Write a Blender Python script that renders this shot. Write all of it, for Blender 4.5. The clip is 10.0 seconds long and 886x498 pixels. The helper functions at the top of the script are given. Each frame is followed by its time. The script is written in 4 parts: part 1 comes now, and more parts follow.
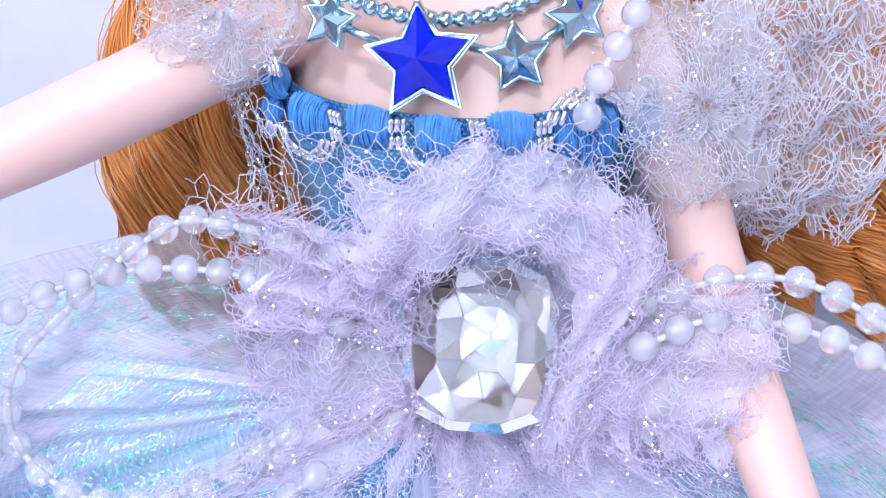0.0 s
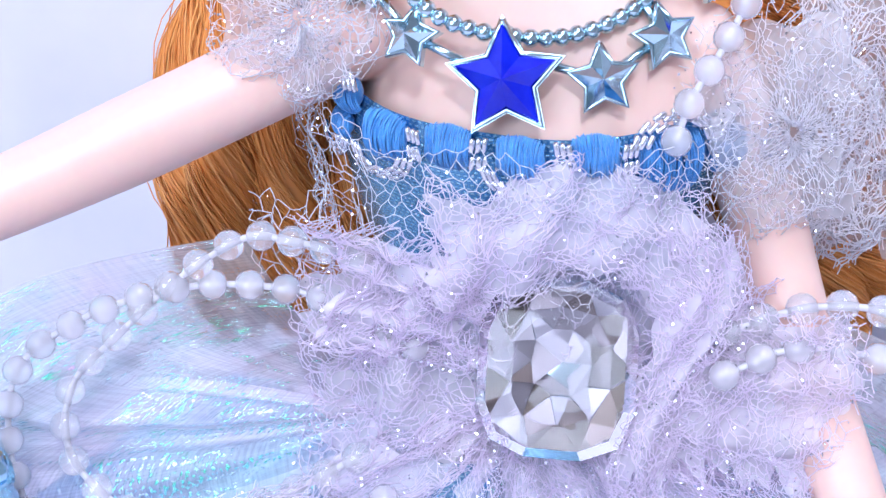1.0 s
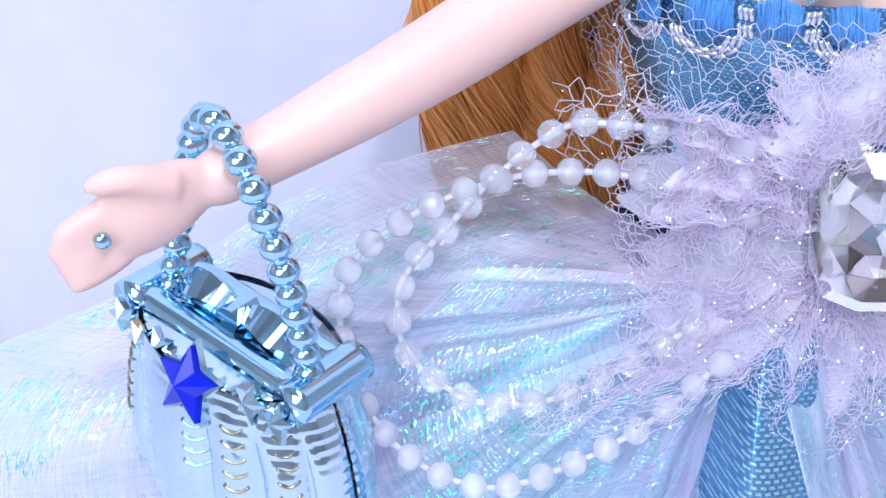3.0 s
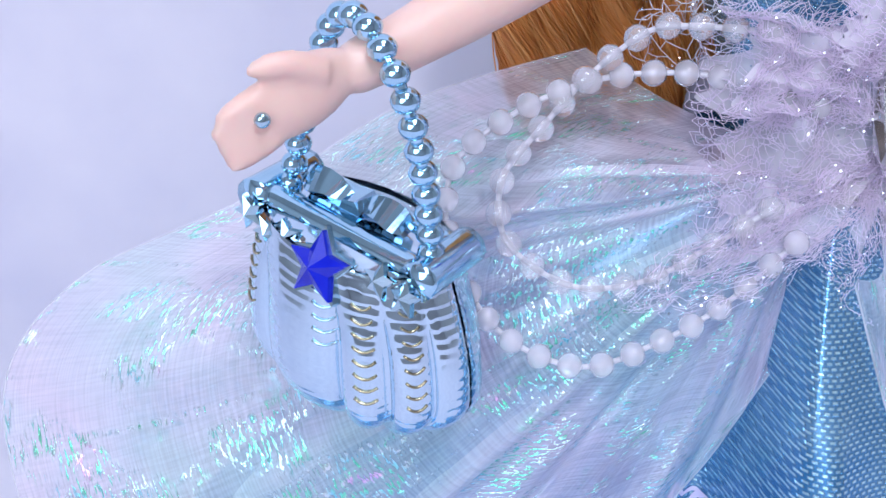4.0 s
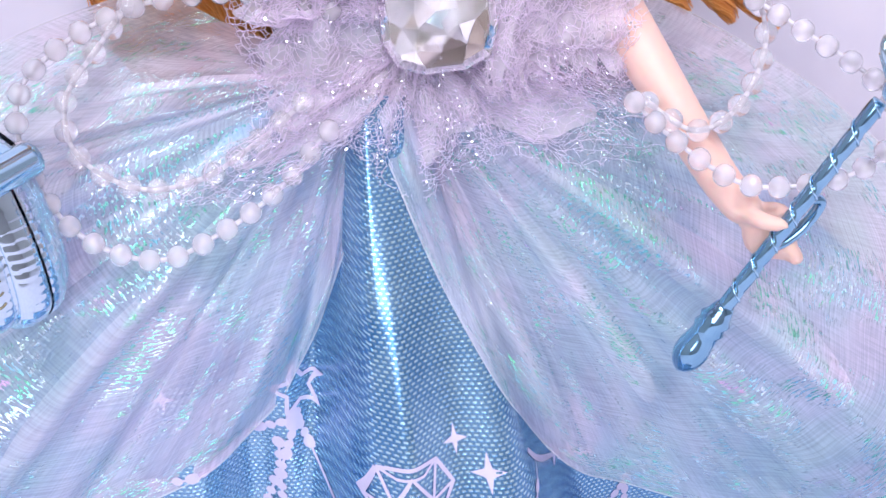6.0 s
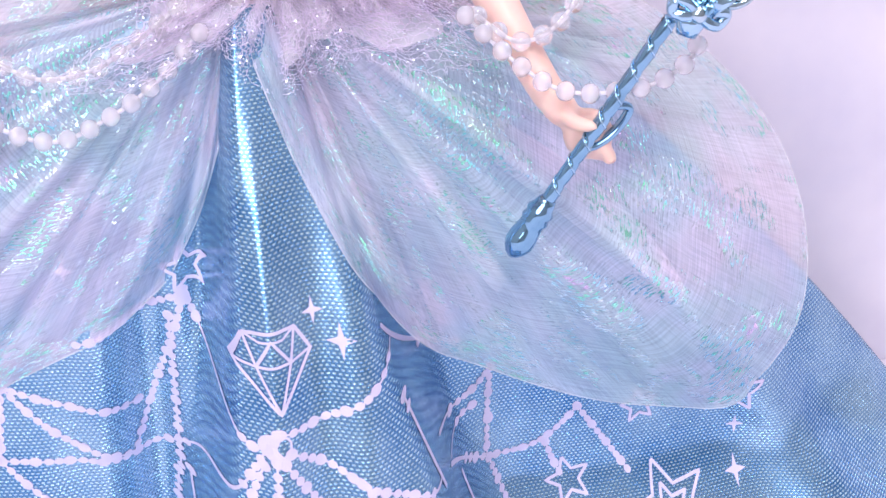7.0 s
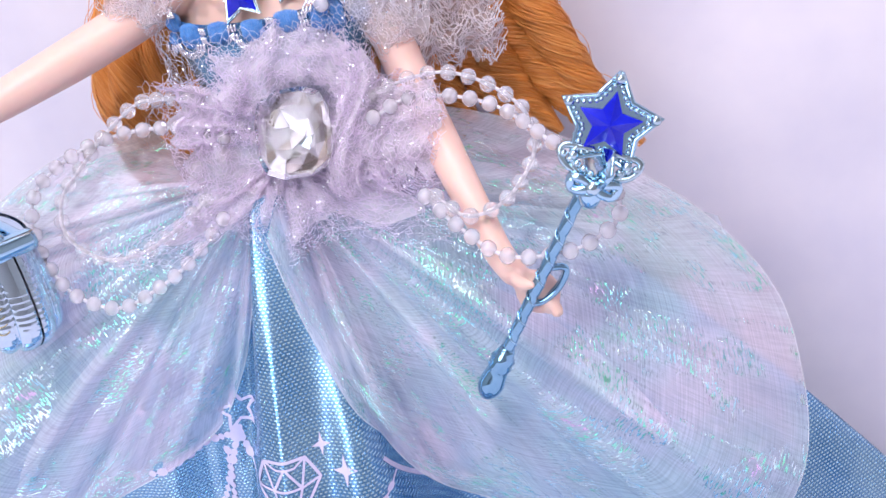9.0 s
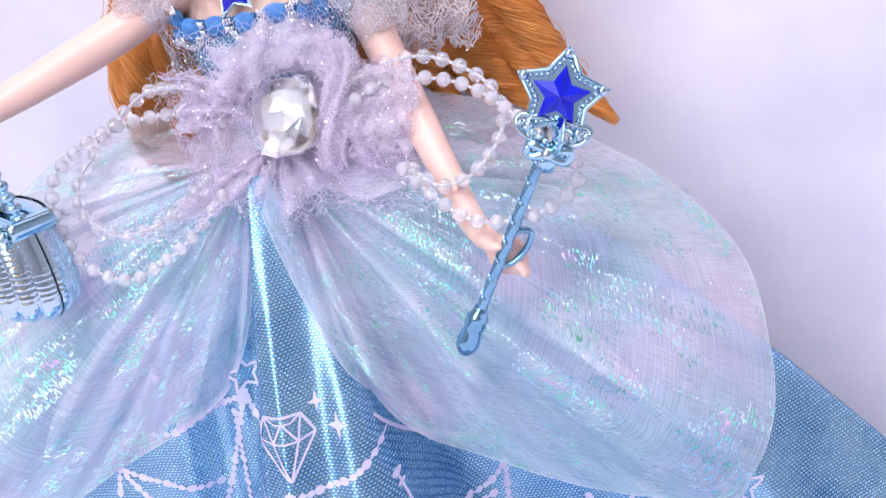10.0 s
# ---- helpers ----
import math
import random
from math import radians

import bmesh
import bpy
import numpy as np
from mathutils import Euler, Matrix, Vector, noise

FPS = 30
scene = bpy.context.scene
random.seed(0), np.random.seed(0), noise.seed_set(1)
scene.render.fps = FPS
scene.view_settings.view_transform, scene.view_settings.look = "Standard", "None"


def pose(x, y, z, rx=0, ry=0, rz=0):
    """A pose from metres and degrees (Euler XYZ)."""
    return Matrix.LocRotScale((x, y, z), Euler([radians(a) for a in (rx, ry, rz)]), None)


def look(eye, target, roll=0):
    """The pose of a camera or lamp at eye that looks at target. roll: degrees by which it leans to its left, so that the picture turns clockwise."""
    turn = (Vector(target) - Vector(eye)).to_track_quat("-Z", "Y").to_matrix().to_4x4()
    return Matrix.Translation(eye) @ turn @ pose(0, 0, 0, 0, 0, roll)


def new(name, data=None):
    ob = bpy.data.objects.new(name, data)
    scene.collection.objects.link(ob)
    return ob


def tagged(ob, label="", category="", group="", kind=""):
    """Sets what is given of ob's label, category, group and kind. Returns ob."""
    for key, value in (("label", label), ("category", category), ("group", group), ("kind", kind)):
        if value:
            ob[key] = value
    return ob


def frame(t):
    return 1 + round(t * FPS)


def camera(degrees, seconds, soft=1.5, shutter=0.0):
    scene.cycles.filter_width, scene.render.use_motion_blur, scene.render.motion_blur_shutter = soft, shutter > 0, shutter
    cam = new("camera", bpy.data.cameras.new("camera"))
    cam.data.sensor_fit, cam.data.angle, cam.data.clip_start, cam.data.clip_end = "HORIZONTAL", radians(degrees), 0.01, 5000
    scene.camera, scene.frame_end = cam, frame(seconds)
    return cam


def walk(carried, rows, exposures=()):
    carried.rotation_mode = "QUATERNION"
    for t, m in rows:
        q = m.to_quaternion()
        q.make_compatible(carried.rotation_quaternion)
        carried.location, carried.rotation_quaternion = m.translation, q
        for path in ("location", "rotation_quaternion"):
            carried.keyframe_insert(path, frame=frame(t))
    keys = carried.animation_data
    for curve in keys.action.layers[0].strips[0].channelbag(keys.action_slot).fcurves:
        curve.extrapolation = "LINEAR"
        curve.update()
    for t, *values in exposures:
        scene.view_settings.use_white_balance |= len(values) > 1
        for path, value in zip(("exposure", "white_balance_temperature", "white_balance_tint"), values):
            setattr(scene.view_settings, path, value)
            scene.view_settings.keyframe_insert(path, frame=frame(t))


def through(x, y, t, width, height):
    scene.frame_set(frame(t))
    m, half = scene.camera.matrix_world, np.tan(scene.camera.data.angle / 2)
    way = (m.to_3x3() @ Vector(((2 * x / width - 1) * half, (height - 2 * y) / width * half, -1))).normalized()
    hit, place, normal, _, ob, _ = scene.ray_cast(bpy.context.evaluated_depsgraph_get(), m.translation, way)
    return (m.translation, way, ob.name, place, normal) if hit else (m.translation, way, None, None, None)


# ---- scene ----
# The camera and its walk
cam = camera(39.5, 10.0)
METRES, TILT, LEAN, TURN = 0.31, -25.0, 0.0, 0.0
EYE = (0.003, -0.134, 0.225)
ROWS = [
    (0.0, 0.0, 0.0, 0.0, -0.0, 0.0, -0.0),
    (0.5, -0.0044, 0.0013, 0.0024, -0.1, 0.1, -0.08),
    (1.0, -0.0327, 0.0098, 0.0151, -0.87, -1.07, -0.93),
    (1.5, -0.0494, 0.0254, 0.0217, -1.84, -2.97, -0.12),
    (2.0, -0.0884, 0.0374, 0.0239, -2.94, -4.08, 1.81),
    (2.5, -0.1386, 0.023, 0.0184, -3.93, -4.42, 2.73),
    (4.0, -0.2475, -0.0395, -0.0383, -7.25, -3.91, 4.23),
    (4.5, -0.2668, -0.0465, -0.0441, -9.08, -4.43, 6.13),
    (5.0, -0.225, -0.0673, -0.0588, -11.69, -4.2, 8.39),
    (5.5, -0.1688, -0.097, -0.0777, -12.92, -4.3, 10.02),
    (7.0, -0.0662, -0.2428, -0.1434, -12.15, -6.12, 8.24),
    (7.5, -0.0281, -0.3085, -0.169, -9.44, -5.37, 7.68),
    (8.0, 0.0661, -0.349, -0.1884, -6.89, -3.11, 9.87),
    (8.5, 0.1191, -0.3579, -0.1745, -2.14, 0.05, 9.72),
    (9.0, 0.1246, -0.3879, -0.1823, 2.48, 4.01, 9.43),
    (9.5, 0.1574, -0.4252, -0.2109, 5.7, 7.08, 10.9),
    (10.0, 0.1771, -0.4538, -0.2325, 5.31, 5.37, 10.2),
]
walk(cam, [(t, pose(*EYE, TILT, LEAN, TURN) @ pose(METRES * x, METRES * y, METRES * z, 90 + pitch, roll, yaw)) for t, x, y, z, yaw, pitch, roll in ROWS],
     [(0.0, 0.34, 5850, 14), (2.5, 0.37, 5850, 13), (4.2, -0.04, 6150, 14), (5.5, 0.18, 6650, 19), (7.3, 0.36, 7100, 24.5), (8.5, 0.22, 7050, 23), (10.0, 0.3, 6750, 18.5)])

# World and lights: a bright white room with a window behind the camera and a small lamp above it
world = bpy.data.worlds.new("world")
scene.world = world
world.use_nodes = True
wn = world.node_tree
sky = wn.nodes.new("ShaderNodeTexSky")
sky.sky_type, sky.sun_disc = "NISHITA", False
sky.sun_elevation, sky.sun_rotation = radians(40), radians(200)
wn.nodes["Background"].inputs[1].default_value = 0.1
wn.links.new(sky.outputs[0], wn.nodes["Background"].inputs[0])


def lamp(name, eye, target, size, watts, colour, size_y=0):
    data = bpy.data.lights.new(name, "AREA")
    data.energy, data.color, data.size = watts, colour, size
    if size_y:
        data.shape, data.size_y = "RECTANGLE", size_y
    ob = new(name, data)
    ob.matrix_world = look(eye, target)
    return ob


lamp("window_light", (-0.75, -1.28, 0.75), (0, 0, 0.1), 1.1, 17, (0.80, 0.90, 1.0), 1.0)
lamp("ceiling_light", (0.15, -0.35, 1.42), (0.1, -0.1, 0), 0.5, 7.5, (0.88, 0.90, 1.0))
lamp("desk_light", (0.02, -0.5, 0.72), (0, 0, 0.12), 0.07, 2.1, (0.92, 0.95, 1.0))

MM = 0.001


# Materials
def material(name):
    m = bpy.data.materials.new(name)
    m.use_nodes = True
    return m, m.node_tree, m.node_tree.nodes["Principled BSDF"]


def link(tree, a, b):
    tree.links.new(a, b)


def put(node, **values):
    for key, value in values.items():
        node.inputs[key.replace("_", " ")].default_value = value
    return node


def add(tree, kind, **values):
    return put(tree.nodes.new(kind), **values)


def coords(tree, scale=(1, 1, 1), rot=(0, 0, 0)):
    c = tree.nodes.new("ShaderNodeTexCoord")
    m = tree.nodes.new("ShaderNodeMapping")
    m.inputs["Scale"].default_value = scale
    m.inputs["Rotation"].default_value = rot
    link(tree, c.outputs["Object"], m.inputs[0])
    return m.outputs[0]


def ramp(tree, fac, *stops):
    r = tree.nodes.new("ShaderNodeValToRGB")
    while len(r.color_ramp.elements) < len(stops):
        r.color_ramp.elements.new(0.5)
    for e, (p, c) in zip(r.color_ramp.elements, stops):
        e.position, e.color = p, (*c, 1)
    link(tree, fac, r.inputs[0])
    return r.outputs[0]


def noise_tex(tree, vec, scale, detail=4, rough=0.55):
    n = add(tree, "ShaderNodeTexNoise", Scale=scale, Detail=detail, Roughness=rough)
    link(tree, vec, n.inputs["Vector"])
    return n.outputs[0]


def bump(tree, bsdf, height, strength, dist):
    b = add(tree, "ShaderNodeBump", Strength=strength, Distance=dist)
    link(tree, height, b.inputs["Height"])
    link(tree, b.outputs[0], bsdf.inputs["Normal"])
    return b


def speckled(name, c1, c2, scale, roughness, bumps=0.2, dist=0.0002, **more):
    m, t, b = material(name)
    v = coords(t)
    n = noise_tex(t, v, scale)
    link(t, ramp(t, n, (0.3, c1), (0.7, c2)), b.inputs["Base Color"])
    n2 = noise_tex(t, v, scale * 9)
    bump(t, b, n2, bumps, dist)
    put(b, Roughness=roughness, **more)
    return m


paper = speckled("white_paper", (0.60, 0.58, 0.70), (0.76, 0.72, 0.79), 18, 0.75, 0.1)
room_paint = speckled("room_paint", (0.70, 0.69, 0.71), (0.76, 0.75, 0.76), 3, 0.8)
floor_wood = speckled("floor_wood", (0.16, 0.10, 0.07), (0.24, 0.15, 0.10), 9, 0.5)
skin = speckled("doll_vinyl", (0.80, 0.53, 0.45), (0.84, 0.57, 0.49), 60, 0.42, 0.05, 0.0001,
                Subsurface_Weight=0.15, Subsurface_Scale=0.004)
chrome = speckled("blue_chrome", (0.42, 0.68, 0.86), (0.48, 0.74, 0.9), 200, 0.09, 0.05, 0.00005, Metallic=1.0)
wand_chrome = speckled("deep_blue_chrome", (0.20, 0.43, 0.62), (0.28, 0.52, 0.70), 200, 0.1, 0.05, 0.00005, Metallic=1.0)
silver = speckled("pale_silver", (0.46, 0.66, 0.75), (0.56, 0.73, 0.80), 300, 0.12, 0.05, 0.00005, Metallic=1.0)
bag_chrome = speckled("pale_blue_chrome", (0.58, 0.76, 0.90), (0.64, 0.80, 0.92), 200, 0.1, 0.05, 0.00005, Metallic=1.0)
loop_silver = speckled("silver_loop", (0.80, 0.82, 0.88), (0.88, 0.88, 0.92), 400, 0.2, 0.1, 0.00005, Metallic=1.0)
# colour of the dark brownish reflection on the bag's ribs
brown_reflection = speckled("worn_gold", (0.36, 0.31, 0.19), (0.46, 0.40, 0.26), 300, 0.25, 0.1, 0.00005, Metallic=1.0)
star_blue = speckled("cobalt_star", (0.003, 0.008, 0.42), (0.006, 0.018, 0.6), 260, 0.1, 0.2, 0.0001,
                     Specular_IOR_Level=0.5)
print_white = speckled("print_white", (0.56, 0.53, 0.74), (0.63, 0.59, 0.79), 200, 0.6, 0.1, 0.00005)


def soft_thread(name, c1, c2, through):
    """Fine synthetic thread or tulle yarn that lets part of the light through."""
    m, t, b = material(name)
    c = ramp(t, noise_tex(t, coords(t), 120), (0.3, c1), (0.7, c2))
    link(t, c, b.inputs["Base Color"])
    put(b, Roughness=0.45)
    back = t.nodes.new("ShaderNodeBsdfTranslucent")
    link(t, c, back.inputs["Color"])
    mix = t.nodes.new("ShaderNodeMixShader")
    mix.inputs[0].default_value = through
    link(t, b.outputs[0], mix.inputs[1])
    link(t, back.outputs[0], mix.inputs[2])
    link(t, mix.outputs[0], t.nodes["Material Output"].inputs[0])
    return m


thread_lilac = soft_thread("lilac_thread", (0.95, 0.85, 0.99), (0.98, 0.91, 1.0), 0.5)
thread_white = soft_thread("white_thread", (0.88, 0.86, 0.92), (0.95, 0.93, 0.97), 0.4)
floss = speckled("blue_floss", (0.04, 0.24, 0.66), (0.10, 0.38, 0.82), 700, 0.3, 0.6, 0.0002, Sheen_Weight=0.4)
pearl = speckled("pearl", (0.94, 0.90, 0.96), (0.97, 0.95, 0.98), 90, 0.2, 0.02, 0.00005,
                 Coat_Weight=1.0, Coat_Roughness=0.05, Transmission_Weight=0.7, IOR=1.2)
clear_bead = speckled("clear_bead", (0.93, 0.91, 0.96), (0.97, 0.95, 0.98), 90, 0.05, 0.0, 0.00005,
                      Transmission_Weight=0.74, IOR=1.3, Coat_Weight=1.0, Coat_Roughness=0.02)
crystal = speckled("crystal", (0.97, 0.96, 0.98), (0.99, 0.98, 1.0), 40, 0.0, 0.0, 0.00001, Transmission_Weight=1.0, IOR=1.55)
foil = speckled("foil_back", (0.55, 0.50, 0.48), (0.72, 0.69, 0.68), 60, 0.12, 0.0, 0.00005, Metallic=1.0)
flake = speckled("glitter", (0.80, 0.82, 0.92), (0.95, 0.95, 1.0), 900, 0.12, 0.0, 0.00005, Metallic=1.0)


def lame(name, dark, light, cell):
    """Woven metallic cloth: staggered bright floats over a blue ground."""
    m, t, b = material(name)
    c = t.nodes.new("ShaderNodeUVMap")
    br = add(t, "ShaderNodeTexBrick", Scale=1.0, Mortar_Size=0.25, Mortar_Smooth=0.5, Brick_Width=1.0, Row_Height=0.8)
    br.inputs["Color1"].default_value, br.inputs["Color2"].default_value = (1, 1, 1, 1), (0.55, 0.55, 0.55, 1)
    br.inputs["Mortar"].default_value = (0, 0, 0, 1)
    mp = add(t, "ShaderNodeMapping")
    mp.inputs["Scale"].default_value = (1 / cell, 1 / cell, 1)
    link(t, c.outputs[0], mp.inputs[0])
    link(t, mp.outputs[0], br.inputs["Vector"])
    big = noise_tex(t, coords(t), 45, 3)
    tone = ramp(t, big, (0.3, dark), (0.7, tuple(0.6 * d + 0.4 * l for d, l in zip(dark, light))))
    mix = add(t, "ShaderNodeMix")
    mix.data_type = "RGBA"
    link(t, br.outputs["Color"], mix.inputs[0])
    link(t, tone, mix.inputs[6])
    mix.inputs[7].default_value = (*light, 1)
    link(t, mix.outputs[2], b.inputs["Base Color"])
    put(b, Metallic=0.8, Roughness=0.24)
    bump(t, b, br.outputs["Color"], 0.8, 0.0002)
    return m


lame_blue = lame("blue_lame", (0.02, 0.20, 0.48), (0.60, 0.89, 0.98), 0.00105)
lame_bodice = lame("bodice_lame", (0.03, 0.22, 0.50), (0.46, 0.78, 0.92), 0.0007)


def organza(name, cover, tints):
    """Sheer shimmering cloth: a fine open weave with broken foil threads of green, cyan, white and pink."""
    m, t, b = material(name)
    uv = t.nodes.new("ShaderNodeUVMap").outputs[0]

    def stretched(su, sv):
        mp = add(t, "ShaderNodeMapping")
        mp.inputs["Scale"].default_value = (su, sv, 1)
        link(t, uv, mp.inputs[0])
        return mp.outputs[0]

    def times(a, c, how="MULTIPLY"):
        x = t.nodes.new("ShaderNodeMath")
        x.operation = how
        link(t, a, x.inputs[0])
        link(t, c, x.inputs[1])
        return x.outputs[0]

    # uv is in metres: u round the rim, v out from the waist
    dash = noise_tex(t, stretched(620, 2300), 1.0, 2, 0.5)
    patch = noise_tex(t, stretched(95, 60), 1.0, 3, 0.6)
    streak = noise_tex(t, stretched(330, 34), 1.0, 2, 0.5)
    hue = noise_tex(t, stretched(130, 120), 1.0, 2)
    broad = noise_tex(t, coords(t), 38, 2)
    colour = ramp(t, hue, *[(0.30 + 0.40 * i / (len(tints) - 1), c) for i, c in enumerate(tints)])
    base = ramp(t, broad, (0.36, (0.70, 0.84, 0.86)), (0.5, (0.84, 0.84, 0.95)), (0.64, (0.95, 0.80, 0.94)))
    put(b, Roughness=0.5, Sheen_Weight=0.25)
    link(t, base, b.inputs["Base Color"])
    shine = add(t, "ShaderNodeBsdfGlossy", Roughness=0.2)
    link(t, colour, shine.inputs["Color"])
    nb = add(t, "ShaderNodeBump", Strength=0.8, Distance=0.0005)
    link(t, dash, nb.inputs["Height"])
    link(t, nb.outputs[0], shine.inputs["Normal"])
    patches = ramp(t, patch, (0.49, (0.02,) * 3), (0.56, (0.95,) * 3))
    ridges = ramp(t, streak, (0.60, (0, 0, 0)), (0.66, (0.85,) * 3))
    gate = times(ramp(t, dash, (0.52, (0, 0, 0)), (0.57, (1, 1, 1))), times(patches, ridges, "MAXIMUM"))
    glow = t.nodes.new("ShaderNodeBsdfTranslucent")
    link(t, base, glow.inputs["Color"])
    both = t.nodes.new("ShaderNodeMixShader")
    both.inputs[0].default_value = 0.35
    link(t, b.outputs[0], both.inputs[1])
    link(t, glow.outputs[0], both.inputs[2])
    clear = t.nodes.new("ShaderNodeBsdfTransparent")
    veil = t.nodes.new("ShaderNodeMixShader")
    weft = noise_tex(t, stretched(80, 2900), 1.0, 1)
    warp = noise_tex(t, stretched(90, 22), 1.0, 2)
    wefts = ramp(t, weft, (0.34, (cover - 0.04,) * 3), (0.66, (cover + 0.11,) * 3))
    ends = ramp(t, noise_tex(t, stretched(2900, 120), 1.0, 1), (0.36, (0.86,) * 3), (0.62, (1.04,) * 3))
    warps = ramp(t, warp, (0.32, (0.7,) * 3), (0.64, (1.2,) * 3))
    link(t, times(times(wefts, warps), ends), veil.inputs[0])
    link(t, clear.outputs[0], veil.inputs[1])
    link(t, both.outputs[0], veil.inputs[2])
    out = t.nodes.new("ShaderNodeMixShader")
    link(t, gate, out.inputs[0])
    link(t, veil.outputs[0], out.inputs[1])
    foiled = t.nodes.new("ShaderNodeMixShader")
    foiled.inputs[0].default_value = 0.92
    link(t, both.outputs[0], foiled.inputs[1])
    link(t, shine.outputs[0], foiled.inputs[2])
    link(t, foiled.outputs[0], out.inputs[2])
    link(t, out.outputs[0], t.nodes["Material Output"].inputs[0])
    return m


sheer = organza("iridescent_organza", 0.47, [(0.2, 1.0, 0.5), (0.35, 1.0, 0.82), (0.9, 1.0, 1.0), (0.4, 0.92, 1.0), (0.2, 1.0, 0.6), (1.0, 0.65, 0.95)])


def tulle(name, colour, cover):
    m, t, b = material(name)
    n = noise_tex(t, coords(t), 700, 3)
    c = ramp(t, n, (0.3, colour), (0.7, tuple(min(1, c * 1.1) for c in colour)))
    link(t, c, b.inputs["Base Color"])
    put(b, Roughness=0.7)
    back = t.nodes.new("ShaderNodeBsdfTranslucent")
    link(t, c, back.inputs["Color"])
    cloth = t.nodes.new("ShaderNodeMixShader")
    cloth.inputs[0].default_value = 0.45
    link(t, b.outputs[0], cloth.inputs[1])
    link(t, back.outputs[0], cloth.inputs[2])
    clear = t.nodes.new("ShaderNodeBsdfTransparent")
    veil = t.nodes.new("ShaderNodeMixShader")
    big = noise_tex(t, coords(t), 160, 2)
    link(t, ramp(t, big, (0.3, (max(0, cover - 0.15),) * 3), (0.7, (cover + 0.15,) * 3)), veil.inputs[0])
    link(t, clear.outputs[0], veil.inputs[1])
    link(t, cloth.outputs[0], veil.inputs[2])
    link(t, veil.outputs[0], t.nodes["Material Output"].inputs[0])
    return m


tulle_lilac = tulle("lilac_tulle", (0.95, 0.88, 0.99), 0.7)
tulle_white = tulle("white_tulle", (0.92, 0.90, 0.95), 0.42)


def foil_facets():
    m, t, b = material("foil_reflection_tones")
    isl = t.nodes.new("ShaderNodeNewGeometry")
    # brown, grey and white reflections put into each facet's colour at random
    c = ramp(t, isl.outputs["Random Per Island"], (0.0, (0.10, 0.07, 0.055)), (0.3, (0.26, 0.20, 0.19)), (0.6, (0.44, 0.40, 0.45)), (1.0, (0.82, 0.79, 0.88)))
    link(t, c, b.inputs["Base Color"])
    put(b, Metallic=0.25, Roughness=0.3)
    return m


foil_reflection_tones = foil_facets()


def hair_material():
    m, t, b = material("auburn_hair")
    isl = t.nodes.new("ShaderNodeNewGeometry")
    c = ramp(t, isl.outputs["Random Per Island"], (0.0, (0.66, 0.22, 0.04)), (0.5, (0.76, 0.29, 0.065)), (1.0, (0.86, 0.40, 0.12)))
    link(t, c, b.inputs["Base Color"])
    put(b, Roughness=0.42, Specular_IOR_Level=0.45)
    return m


hair_mat = hair_material()


# Mesh makers (all lengths below are millimetres, turned into metres here)
def mesh_object(name, verts, faces, mat, parent=None, label="", smooth=True, uvs=None):
    me = bpy.data.meshes.new(name)
    me.from_pydata([tuple(c * MM for c in v) for v in verts], [], faces)
    if smooth:
        me.polygons.foreach_set("use_smooth", [True] * len(me.polygons))
    if uvs is not None:
        layer = me.uv_layers.new(name="UVMap")
        idx = np.empty(len(me.loops), dtype=np.int32)
        me.loops.foreach_get("vertex_index", idx)
        layer.data.foreach_set("uv", np.asarray(uvs, dtype=np.float32)[idx].ravel())
    me.materials.append(mat)
    me.update()
    ob = new(name, me)
    if parent:
        ob.parent = parent
    if label:
        tagged(ob, label)
    return ob


def empty(name, label, category, group="", kind=""):
    ob = new(name)
    ob.empty_display_size = 0.01
    return tagged(ob, label, category, group, kind)


def spline(points, count):
    """Even points along a smooth curve through the given ones."""
    p = [Vector(q) for q in points]
    p = [p[0] * 2 - p[1]] + p + [p[-1] * 2 - p[-2]]
    fine = []
    for i in range(1, len(p) - 2):
        a, b, c, d = p[i - 1:i + 3]
        for k in range(24):
            s = k / 24
            fine.append(0.5 * (2 * b + (c - a) * s + (2 * a - 5 * b + 4 * c - d) * s * s + (3 * b - a - 3 * c + d) * s ** 3))
    fine.append(p[-2])
    run = [0.0]
    for a, b in zip(fine, fine[1:]):
        run.append(run[-1] + (b - a).length)
    out, j = [], 0
    for i in range(count):
        want = run[-1] * i / (count - 1)
        while j < len(run) - 2 and run[j + 1] < want:
            j += 1
        k = (want - run[j]) / max(1e-9, run[j + 1] - run[j])
        out.append(fine[j].lerp(fine[j + 1], min(1, max(0, k))))
    return out


def length_of(points):
    q = spline(points, 80)
    return sum((b - a).length for a, b in zip(q, q[1:]))


def tube(points, radii, sides=8, flat=1.0, cap=True, up=(0, 0, 1)):
    """A tube of changing radius along points: verts and faces."""
    verts, faces = [], []
    n = len(points)
    side = None
    for i, p in enumerate(points):
        d = (points[min(n - 1, i + 1)] - points[max(0, i - 1)]).normalized()
        if side is None:
            side = d.cross(Vector(up))
            if side.length < 1e-3:
                side = d.cross(Vector((1, 0, 0)))
        side = (side - d * side.dot(d)).normalized()
        over = side.cross(d)
        r = radii[i] if isinstance(radii, (list, tuple)) else radii
        for k in range(sides):
            a = 2 * math.pi * k / sides
            verts.append(p + side * (r * math.cos(a)) + over * (r * flat * math.sin(a)))
    for i in range(n - 1):
        for k in range(sides):
            a, b = i * sides + k, i * sides + (k + 1) % sides
            faces.append((a, b, b + sides, a + sides))
    if cap:
        faces.append(tuple(range(sides - 1, -1, -1)))
        faces.append(tuple(range((n - 1) * sides, n * sides)))
    return verts, faces


